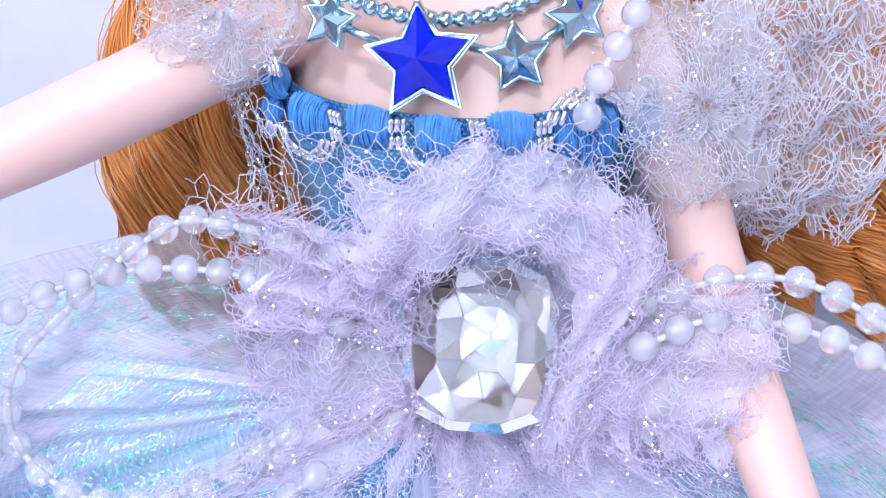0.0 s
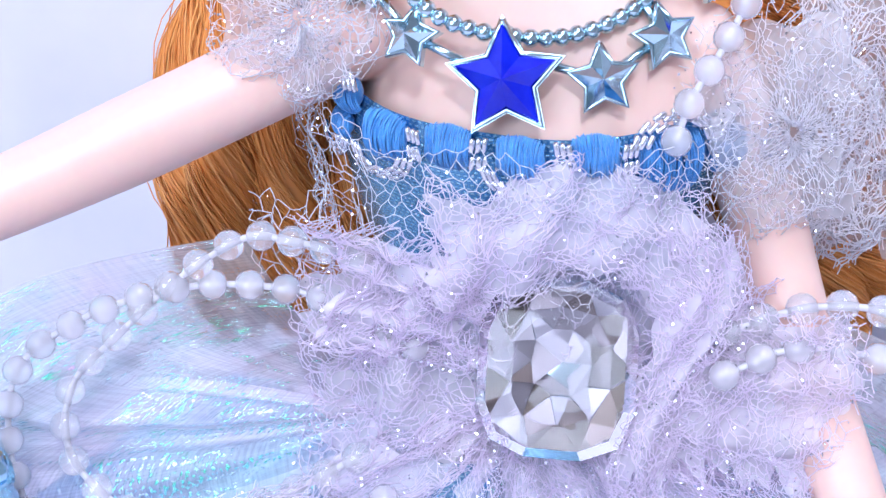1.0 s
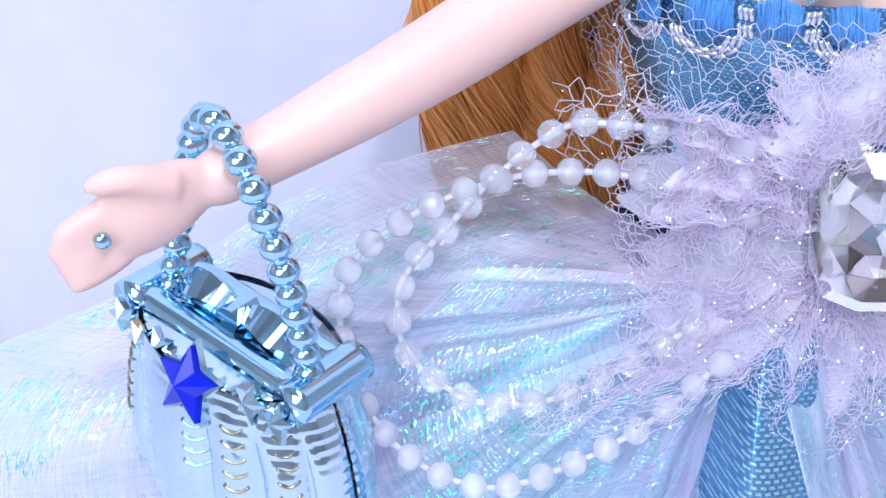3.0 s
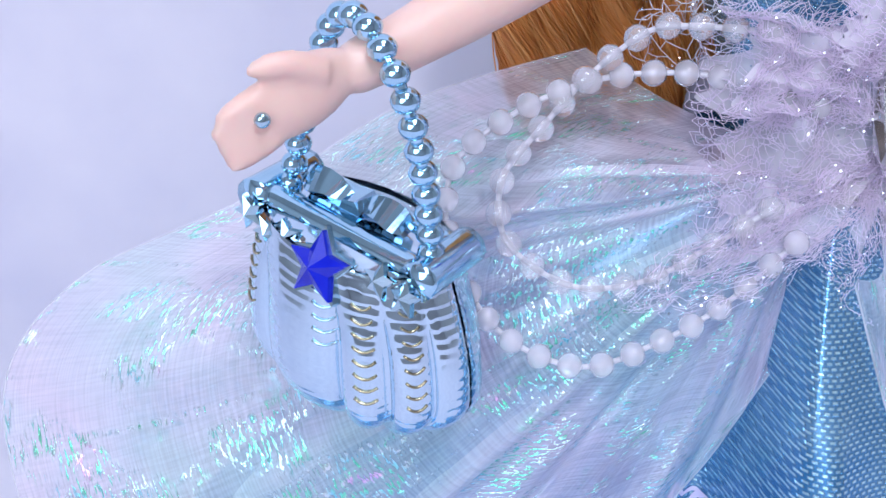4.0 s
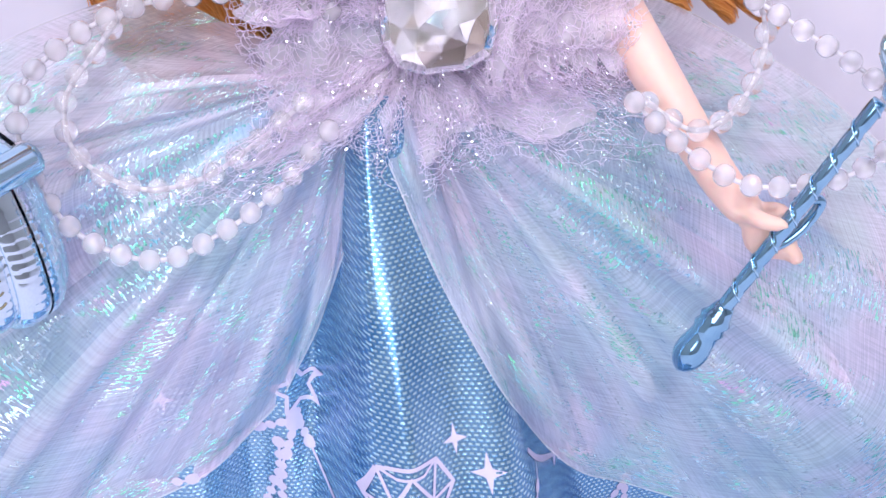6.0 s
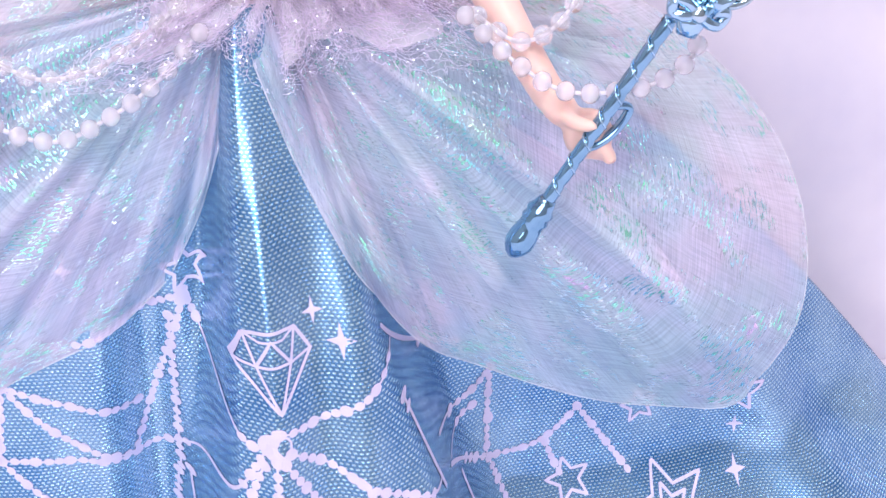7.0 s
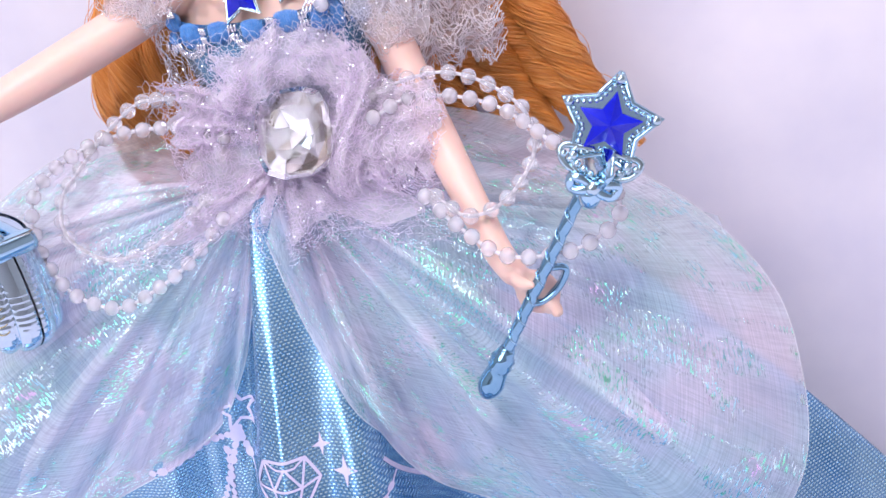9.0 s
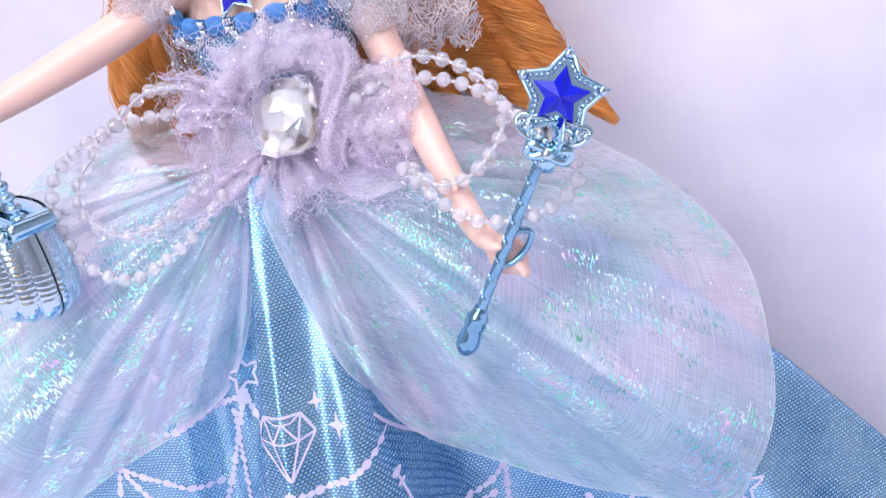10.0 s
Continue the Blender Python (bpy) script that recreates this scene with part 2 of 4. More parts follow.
def ball(centre, radii, rings=10, sides=14, turn=None):
    verts, faces = [], []
    turn = turn or Matrix.Identity(3)
    for i in range(rings + 1):
        th = math.pi * i / rings
        for k in range(sides):
            ph = 2 * math.pi * k / sides
            v = turn @ Vector((radii[0] * math.sin(th) * math.cos(ph), radii[1] * math.sin(th) * math.sin(ph), radii[2] * math.cos(th)))
            verts.append(Vector(centre) + v)
    for i in range(rings):
        for k in range(sides):
            a, b = i * sides + k, i * sides + (k + 1) % sides
            faces.append((a, a + sides, b + sides, b))
    return verts, faces


def join(*pieces):
    verts, faces = [], []
    for v, f in pieces:
        base = len(verts)
        verts += list(v)
        faces += [tuple(i + base for i in q) for q in f]
    return verts, faces


def moved(piece, m):
    return [m @ Vector(v) for v in piece[0]], piece[1]


def grid(fn, nu, nv, closed=False):
    """A sheet from fn(u, v), u and v from 0 to 1."""
    verts = [Vector(fn(i / nu, j / nv)) for j in range(nv + 1) for i in range(nu + 1)]
    faces = [(j * (nu + 1) + i, j * (nu + 1) + i + 1, (j + 1) * (nu + 1) + i + 1, (j + 1) * (nu + 1) + i) for j in range(nv) for i in range(nu)]
    uvs = [(i / nu, j / nv) for j in range(nv + 1) for i in range(nu + 1)]
    return verts, faces, uvs


def star_prism(outer, inner, depth, peak, points=5, spin=0.0):
    """A five-pointed star with a raised ridged front that faces -y."""
    rim = []
    for k in range(points * 2):
        a = math.pi / 2 + math.pi * k / points + spin
        r = outer if k % 2 == 0 else inner
        rim.append((r * math.cos(a), r * math.sin(a)))
    n = len(rim)
    verts = [Vector((x, 0, z)) for x, z in rim] + [Vector((x, -depth, z)) for x, z in rim] + [Vector((0, -depth - peak, 0)), Vector((0, 0, 0))]
    faces = []
    for k in range(n):
        j = (k + 1) % n
        faces += [(k, j, n + j, n + k), (n + k, n + j, 2 * n), (j, k, 2 * n + 1)]
    return verts, faces


def facing(place, yaw=0.0, pitch=0.0, roll=0.0, scale=1.0):
    return Matrix.Translation(place) @ Euler((radians(pitch), radians(roll), radians(yaw)), "ZYX").to_matrix().to_4x4() @ Matrix.Scale(scale, 4)


# The setting: a white tabletop, a white backdrop and plain walls of the room
def box(name, lo, hi, mat, label, category, kind="structure"):
    (x0, y0, z0), (x1, y1, z1) = lo, hi
    v = [(x, y, z) for x in (x0, x1) for y in (y0, y1) for z in (z0, z1)]
    f = [(0, 1, 3, 2), (4, 6, 7, 5), (0, 4, 5, 1), (2, 3, 7, 6), (0, 2, 6, 4), (1, 5, 7, 3)]
    return tagged(mesh_object(name, v, f, mat, smooth=False), label, category, kind=kind)


table = empty("table", "matte white table on which the doll stands", "table", kind="structure")
box("tabletop", (-700, -560, -25), (700, 240, 0), paper, "matte white tabletop", "", "").parent = table
for lx in (-660, 660):
    for ly in (-520, 200):
        box("leg", (lx - 25, ly - 25, -750), (lx + 25, ly + 25, -25), paper, "", "", "").parent = table
back = box("backdrop", (-690, 0, 0.2), (690, 8, 700), paper, "matte off-white backdrop board behind the doll", "backdrop")
back.matrix_world = pose(0, 0.0585, 0, 0, 0, -8)
box("floor", (-1500, -1500, -790), (1500, 1500, -750), floor_wood, "brown wooden floor of the room", "floor")
box("ceiling", (-1500, -1500, 1450), (1500, 1500, 1500), room_paint, "plain white ceiling", "ceiling")
box("wall_north", (-1500, 1460, -750), (1500, 1500, 1450), room_paint, "plain pale wall", "wall")
box("wall_south", (-1500, -1500, -750), (1500, -1460, 1450), room_paint, "plain pale wall", "wall")
box("wall_east", (1460, -1460, -750), (1500, 1460, 1450), room_paint, "plain pale wall", "wall")
box("wall_west", (-1500, -1460, -750), (-1460, 1460, 1450), room_paint, "plain pale wall", "wall")


# The doll: one plain mesh
def build_doll():
    torso_turn = Matrix.Translation((4.6, 5, 0)) @ Matrix.Rotation(radians(-20), 4, "Z")
    pieces = []
    profile = [(0, 16, 12, 118), (0, 19, 14, 130), (0, 14, 11, 150), (0, 13, 10.5, 158), (0, 20.6, 14.2, 171), (0, 21.4, 14.6, 180), (0, 20.5, 11.4, 188),
               (0, 17, 8.5, 195), (0, 8, 6.5, 200), (0, 5.2, 5.2, 204), (0, 4.8, 4.8, 212)]
    fine = spline([(a, b, c) for _, a, b, c in profile], 40)
    verts, faces = [], []
    for w, d, z in fine:
        for k in range(32):
            a = 2 * math.pi * k / 32
            verts.append(torso_turn @ Vector((w * math.cos(a), d * math.sin(a), z)))
    for i in range(39):
        for k in range(32):
            a, b = i * 32 + k, i * 32 + (k + 1) % 32
            faces.append((a, b, b + 32, a + 32))
    faces += [tuple(range(31, -1, -1)), tuple(range(39 * 32, 40 * 32))]
    pieces.append((verts, faces))
    pieces.append(ball((4.6, 2, 229), (17, 18, 20), 16, 24))

    def limb(points, radii, flat=1.0):
        q = spline(points, 40)
        r = [np.interp(i / 39, np.linspace(0, 1, len(radii)), radii) for i in range(40)]
        pieces.append(tube(q, [float(x) for x in r], 20, flat))
        pieces.append(ball(q[0], (radii[0],) * 3))
        pieces.append(ball(q[-1], (radii[-1], radii[-1], radii[-1])))

    limb([(-12, 4, 191), (-30, -3, 183.4), (-45, -12, 178.4), (-58, -19, 174.4), (-65, -22.5, 172.4)], [5.3, 5.0, 4.7, 4.0, 3.0])
    # the open hand that carries the bag
    pieces.append(ball((-71.5, -26, 171), (7.2, 2.3, 4.2), 12, 18, Matrix.Rotation(radians(22), 3, "Z") @ Matrix.Rotation(radians(-22), 3, "Y")))
    for k in range(4):
        a = Vector((-74.5, -27.3, 172.4 - 1.75 * k))
        b = a + Vector((-6.6 + 0.7 * abs(k - 1), -2.2, -2.6))
        pieces.append(tube(spline([a, a.lerp(b, 0.5), b], 8), [1.5, 1.5, 1.5, 1.45, 1.4, 1.3, 1.1, 0.7], 10))
    pieces.append(tube(spline([(-69, -26, 173.5), (-73, -28, 175.2), (-77, -29, 175)], 8), [1.9, 1.8, 1.7, 1.6, 1.5, 1.4, 1.1, 0.6], 10))
    # the arm that holds the wand
    limb([(22, -1, 190), (29, -4, 176), (34, -12, 160), (40, -25, 144), (44.5, -34.5, 133), (47, -37.5, 129)], [4.8, 4.5, 4.4, 4.0, 3.4, 2.9])
    pieces.append(ball((51.2, -39.2, 124.6), (4.5, 2.8, 5.0), 12, 16, Matrix.Rotation(radians(-32), 3, "Y")))
    for k in range(4):  # fingers curled round the stick
        a = Vector((49.6 + 0.8 * k, -38.6 - 0.4 * k, 126.4 - 1.7 * k))
        pieces.append(tube(spline([a, a + Vector((1.9, -0.6, -0.3)), a + Vector((2.4, -2.0, -0.6)), a + Vector((1.4, -3.0, -0.7))], 8), [1.4, 1.5, 1.5, 1.45, 1.4, 1.3, 1.15, 0.7], 9))
    pieces.append(tube(spline([(46.8, -39, 129), (47.8, -42.6, 128.6), (50.4, -45.6, 128.8)], 7), [1.6, 1.5, 1.45, 1.4, 1.3, 1.1, 0.6], 9))
    for x in (-4, 13):
        limb([(x, 5, 124), (x * 0.9, 5, 70), (x * 0.8, 6, 12)], [8.5, 6.5, 4.0])
        pieces.append(ball((x * 0.8, 1, 4), (4, 9, 4)))
    v, f = join(*pieces)
    ob = mesh_object("doll", v, f, skin)
    merge = ob.modifiers.new("merge", "REMESH")
    merge.mode, merge.voxel_size, merge.use_smooth_shade = "VOXEL", 0.0006, True
    even = ob.modifiers.new("even", "SMOOTH")
    even.iterations, even.factor = 4, 0.5
    return tagged(ob, "pale peach vinyl fashion doll standing on the white tabletop", "doll")


build_doll()
tagged(mesh_object("hand_rivet", *ball((-75.7, -30.1, 170), (0.9, 0.7, 0.9), 8, 10), silver), "tiny round silver rivet on the doll's palm", "rivet")


# The hair: curled locks of fine strands
def lock(points, radius, strands, twist, parent, rng):
    """A ringlet: a full body of fine strands that wind round its axis."""
    path = spline(points, 46)
    wob = rng.uniform(0, 6)
    path = [p + Vector((math.sin(i * 0.33 + wob), 0.6 * math.cos(i * 0.33 + wob), 0)) * (radius * 0.14) for i, p in enumerate(path)]
    frames = []
    for i in range(46):
        d = (path[min(45, i + 1)] - path[max(0, i - 1)]).normalized()
        e = d.cross(Vector((0, 1, 0.2))).normalized()
        frames.append((e, e.cross(d)))

    def swell(i, a):
        return (0.92 + 0.07 * math.sin(2 * a - twist * 2.2 * i / 45)) * (1 - 0.8 * (i / 45) ** 8)

    pieces = [tube(path, [radius * 0.8 * (1 - 0.9 * (i / 45) ** 8) for i in range(46)], 14)]
    for s in range(strands):
        a0, rr = rng.uniform(0, 2 * math.pi), radius * rng.uniform(0.76, 1.0)
        stray = rng.uniform(1.1, 1.5) if rng.random() < 0.035 else 1.0
        begin, end = rng.randrange(0, 3), 45 - rng.randrange(10)
        lag, wave = rng.gauss(0, 0.35), rng.uniform(0, 6)
        q = []
        for i in range(begin, end + 1):
            e, g = frames[i]
            a = a0 + (twist + lag) * i / 45 + 0.12 * math.sin(i * 0.52 + wave)
            q.append(path[i] + (e * math.cos(a) + g * math.sin(a)) * rr * swell(i, a0) * (1 + (stray - 1) * math.sin(i * 0.1 + wave) ** 2))
        pieces.append(tube(q, [rng.uniform(0.08, 0.13)] * (len(q) - 1) + [0.04], 3, cap=False))
    v, f = join(*pieces)
    return tagged(mesh_object("lock", v, f, hair_mat, parent), kind="stuff")


def build_hair():
    rng = random.Random(5)
    hair = empty("doll_hair", "long auburn curled doll hair falling behind the shoulders", "hair")
    shapes = []
    for k in range(6):  # beside the outstretched arm
        x = -12 - 3.9 * k
        shapes.append(([(x * 0.35, 16, 236), (x * 0.7, 20, 210), (x - 1, 20 + k % 2 * 4, 186), (x - 3 - 0.5 * k, 19 + k % 2 * 4, 168), (x - 3 - 0.5 * k, 20, 152), (x - 2, 22, 140)], 6.4))
    for k in range(5):  # behind the wand
        x = 27 + 7 * k
        shapes.append(([(6 + x * 0.25, 17, 238), (x * 0.7, 22, 214), (x, 22 + k % 2 * 5, 190), (x + 6, 21 + k % 2 * 4, 172), (x + 13 + 1.6 * k, 20, 155 - k * 2), (x + 18 + 2.6 * k, 18, 146 - k * 3.2)], 6.2))
    for k in range(3):  # fuller curls behind those
        x = 31 + 9 * k
        shapes.append(([(6 + x * 0.25, 22, 238), (x * 0.75, 27, 212), (x + 2, 30, 190), (x + 8, 30, 170), (x + 17 + 2 * k, 29, 153 - k * 2), (x + 21 + 3 * k, 27, 143 - k * 3)], 8.0))
    for k in range(5):  # down the back
        x = -14 + 9 * k
        shapes.append(([(x * 0.5, 20, 244), (x * 0.8, 26, 215), (x, 27, 185), (x, 27, 152)], 7.0))
    for pts, r in shapes:
        lock(pts, r, 320 if pts[-1][2] < 150 else 140, rng.uniform(20, 26) if pts[-1][0] > 30 else rng.uniform(9, 13), hair, rng)
    cap = ball((4.6, 5, 232), (19, 19, 21), 14, 24)
    cap = ([v if v.y > -9 or v.z > 240 else Vector((v.x, -9, v.z)) for v in cap[0]], cap[1])
    mesh_object("hair_cap", *cap, hair_mat, hair)


build_hair()


# The dress
dress = empty("doll_dress", "pale blue princess doll dress with sheer iridescent overskirt and lilac lace", "dress")


def smooth_step(a, b, x):
    k = min(1.0, max(0.0, (x - a) / (b - a)))
    return k * k * (3 - 2 * k)


def skirt_half(z):
    s = max(0.0, (148 - z) / 148)
    return 18 + 150 * s ** 0.72


def skirt_y(x, z):
    """Depth of the skirt's front cloth at x, z (millimetres)."""
    d = 148 - z
    s = d / 148
    w = skirt_half(z)
    a = x / w
    ridge = -19 - 0.35 * d
    side = -9 - 6 * s + 3 * math.sin(5.2 * a * (1 + 0.4 * s) + 1.1) * s
    c = 5 + 0.26 * d
    u = (x + 3 + 0.02 * d) / c
    lift = 1 / (1 + (abs(u) ** 11 if u > 0 else abs(u / 0.58) ** 13))
    y = side + (ridge - side) * lift
    y -= 7 * s * math.exp(-((a + 0.42) / 0.13) ** 2) + 9 * s * math.exp(-((a - 0.76) / 0.07) ** 2)
    y += (1.6 * math.sin(x * 0.42 + 3 * s) * math.exp(-(u * 0.9) ** 2)) * smooth_step(0.05, 0.4, s)
    crest = x + 4.2 + 0.075 * (140 - z)
    y -= smooth_step(0.02, 0.3, s) * (1.2 * math.exp(-(crest / 2.2) ** 2) - 1.4 * math.exp(-((crest + 8.5) / 2.6) ** 2))
    y -= smooth_step(0.2, 0.45, s) * 2.2 * (math.exp(-((crest + 15) / 3.2) ** 2) + math.exp(-((crest + 31) / 4.5) ** 2) - 0.7 * math.exp(-((crest + 22) / 4.0) ** 2))
    y -= 34 * (max(0.0, 34 - z) / 34) ** 2 * (1 - abs(a) ** 9)
    return y + 16 * abs(a) ** 7


def build_skirt():
    nu, nv, nb = 240, 90, 40
    verts = []
    for j in range(nv + 1):
        z = 148 * (1 - j / nv)
        w = skirt_half(z)
        for i in range(nu + 1):
            x = w * (2 * i / nu - 1)
            verts.append((x, skirt_y(x, z), z))
        edge = skirt_y(w, z)
        for i in range(1, nb):
            a = 1 - 2 * i / nb
            s = (148 - z) / 148
            verts.append((w * a, edge + (10 + 14 * s) * math.sqrt(1 - a * a) + 1.5 * math.sin(a * 20) * s, z))
    ring = nu + nb
    # the weave follows the cloth round its folds
    pts = np.array(verts).reshape(nv + 1, ring, 3)
    steps = np.linalg.norm(np.diff(pts, axis=0, prepend=pts[:1]), axis=2)[:, :nu].mean(axis=1)
    down = np.repeat(np.cumsum(steps)[:, None], ring, axis=1)
    uvs = (np.stack([pts[:, :, 0], down], axis=2) * MM).reshape(-1, 2)
    faces = [(j * ring + i, j * ring + (i + 1) % ring, (j + 1) * ring + (i + 1) % ring, (j + 1) * ring + i) for j in range(nv) for i in range(ring)]
    ob = mesh_object("skirt", verts, faces, lame_blue, dress, "metallic woven sky-blue skirt printed with pale chains", uvs=uvs)
    hem = [Vector(v) + Vector((0, -0.3 if i <= nu else 0.3, 0.9)) for i, v in enumerate(verts[nv * ring:])]
    stitches = []
    for i in range(0, nu, 1):
        a, b = hem[i], hem[i + 1]
        stitches.append(tube([a.lerp(b, 0.1), a.lerp(b, 0.8)], 0.18, 4))
    mesh_object("hem_stitching", *join(*stitches), thread_white, ob, "pale machine stitching along the hem")
    return ob


skirt = build_skirt()


# The print on the skirt, laid on the cloth
def on_cloth(x, z, proud=0.14):
    e = 0.4
    y = skirt_y(x, z)
    n = Vector((-(skirt_y(x + e, z) - skirt_y(x - e, z)) / (2 * e), 1, -(skirt_y(x, z + e) - skirt_y(x, z - e)) / (2 * e))).normalized()
    return Vector((x, y, z)) - n * proud


def cloth_band(points, width, hang=False):
    """A flat printed line through (x, z) points; hang: it drops where the cloth falls back beside the crest."""
    q = []
    for (ax, az), (bx, bz) in zip(points, points[1:]):
        n = max(2, int(math.hypot(bx - ax, bz - az) / 0.6))
        q += [(ax + (bx - ax) * k / n, az + (bz - az) * k / n) for k in range(n)]
    q.append(points[-1])
    if hang:
        q = [(x, z - 0.16 * (skirt_y(x, z) + 41.5)) for x, z in q]
    verts, faces = [], []
    for i, (x, z) in enumerate(q):
        (ax, az), (bx, bz) = q[max(0, i - 1)], q[min(len(q) - 1, i + 1)]
        d = math.hypot(bx - ax, bz - az) or 1
        nx, nz = -(bz - az) / d * width / 2, (bx - ax) / d * width / 2
        verts += [on_cloth(x + nx, z + nz), on_cloth(x - nx, z - nz)]
        if i:
            faces.append((2 * i - 2, 2 * i - 1, 2 * i + 1, 2 * i))
    return verts, faces


def cloth_spot(x, z, rx, rz, spin=0.0, corners=10, pinch=1.0):
    verts, faces = [on_cloth(x, z)], []
    for k in range(corners):
        a = 2 * math.pi * k / corners
        r = 1.0 if pinch == 1.0 or k % 2 == 0 else pinch
        px, pz = rx * r * math.cos(a), rz * r * math.sin(a)
        verts.append(on_cloth(x + px * math.cos(spin) - pz * math.sin(spin), z + px * math.sin(spin) + pz * math.cos(spin)))
        faces.append((0, 1 + (k + 1) % corners, 1 + k))
    return verts, faces


def printed(name, *pieces):
    mesh_object(name, *join(*pieces), print_white, skirt, "pale lilac print")


def arc(a, b, sag, n=14):
    return [(a[0] + (b[0] - a[0]) * k / n, a[1] + (b[1] - a[1]) * k / n - sag * 4 * (k / n) * (1 - k / n)) for k in range(n + 1)]


def printed_chain(points, size=1.5):
    out, run, want, flip = [], 0.0, 0.0, 0
    for (ax, az), (bx, bz) in zip(points, points[1:]):
        d = math.hypot(bx - ax, bz - az)
        while want <= run + d:
            k = (want - run) / d
            r = size * (0.5 if flip % 3 else 0.66)
            px, pz = ax + (bx - ax) * k, az + (bz - az) * k
            steep = abs(skirt_y(px + 0.5, pz) - skirt_y(px - 0.5, pz))
            if steep < 2.2:
                out.append(cloth_spot(px, pz, r * 1.12 / (1 + 0.3 * steep), r * 0.82, math.atan2(bz - az, bx - ax)))
            want += r * 2.05
            flip += 1
        run += d
    out.append(cloth_band(points, size * 0.22))
    printed("printed_chain", *out)


def outline_star(x, z, r, spin, width):
    p = []
    for k in range(11):
        a = math.pi / 2 + spin + math.pi * k / 5
        rr = r if k % 2 == 0 else r * 0.45
        p.append((x + rr * math.cos(a), z + rr * math.sin(a)))
    return cloth_band(p, width)


def build_print():
    cx, cz = -7.4, 89.0
    top, wide, low = 6.8, 7.0, -8.2
    gem = [cloth_band([(cx - 4.6, cz + top), (cx + 4.4, cz + top), (cx + wide, cz + 1.8), (cx, cz + low), (cx - wide, cz + 1.8), (cx - 4.6, cz + top)], 0.62, True),
           cloth_band([(cx - wide, cz + 1.8), (cx - 3, cz + 0.6), (cx + 3, cz + 0.6), (cx + wide, cz + 1.8)], 0.5, True),
           cloth_band([(cx - 4.6, cz + top), (cx - 3, cz + 0.6), (cx, cz + 5.4), (cx + 3, cz + 0.6), (cx + 4.4, cz + top)], 0.5, True),
           cloth_band([(cx - 3, cz + 0.6), (cx, cz + low), (cx + 3, cz + 0.6)], 0.5, True),
           cloth_band([(cx - 4.6, cz + top), (cx - 2, cz + 5.2), (cx + 2, cz + 5.2), (cx + 4.4, cz + top)], 0.45, True)]
    printed("printed_diamond", *gem)
    for x, z, r in ((0.8, 96.5, 2.6), (5.2, 91, 3.4), (97.6, 32.5, 2.6), (96.8, 22.0, 3.4), (-42, 100, 2.4), (-96, 30, 3.0)):
        printed("printed_sparkle", cloth_spot(x, z, r * 0.8, r, 0, 8, 0.3))
    for x, z, r, spin, double in ((-20.2, 96.4, 4.8, 0.1, 0), (56.4, 27, 5.4, 0.2, 0), (79, 18, 10.5, 0.25, 1), (73.6, 43, 4.5, 0.1, 0), (97, 43, 6.5, -0.1, 0),
                                  (-60, 40, 9, 0, 1), (-100, 60, 6, 0.2, 0)):
        printed("printed_star", outline_star(x, z, r, spin, 0.7), *([outline_star(x, z, r * 0.5, spin, 0.7)] if double else []))
    centre = [arc((-21.3, 92), (-8.4, 78), 9), arc((-8.4, 78), (15, 85.5), 3.5), arc((-10.8, 75), (-35.9, 57.1), 6), arc((-6.8, 74), (22, 56), 1), arc((-8.1, 72.6), (3, 52), 0),
              arc((-9.5, 73), (-12, 46), 0), arc((-11.7, 71.8), (-25.3, 44.8), 0), arc((-25.3, 44.8), (3, 50), 5), arc((3, 50), (14, 53), 3)]
    west = [arc((-21.3, 92), (-49.7, 84.8), 1.5), arc((-21.5, 90.8), (-35.9, 57.1), 1.5), arc((-24.6, 87), (-27.3, 52.2), 1), arc((-33.4, 68.4), (-57.9, 77), 0.5), arc((-57.9, 77), (-35.8, 57.5), 3),
            arc((-61, 61.4), (-35.9, 57.1), -1), arc((-28, 50.7), (-30.1, 37), 0), arc((-25.5, 53.3), (-25.7, 44), 0), arc((-57.9, 77), (-61, 61.4), -1), arc((-61, 61.4), (-30.1, 37), 5)]
    east = [arc((5.1, 65.6), (14, 53), 0), arc((15.7, 76), (22.8, 53), 0), arc((13, 90), (33.5, 67.5), 5), arc((24, 58), (39.7, 59.7), 5), arc((39.7, 59.7), (37.5, 38), -1), arc((35, 51.5), (26.6, 49.7), 0),
            arc((26, 50), (42.6, 36.5), 3), arc((40, 37), (59.1, 45.8), 3.5), arc((59.1, 45.8), (70.9, 26.4), 0), arc((51.6, 37.5), (54.6, 28.8), 0.5), arc((38, 37.4), (45, 16), 1), arc((29.5, 43.4), (36, 22), 1)]
    for c in centre + west + east:
        printed_chain(c, 1.9)
    for x, z, rx, rz in ((-9.3, 75.6, 3.0, 2.4), (-21.6, 90.6, 1.6, 1.8), (38.6, 47, 1.2, 1.6)):
        printed("printed_medallion", cloth_spot(x, z, rx, rz, 0.2, 14))


build_print()


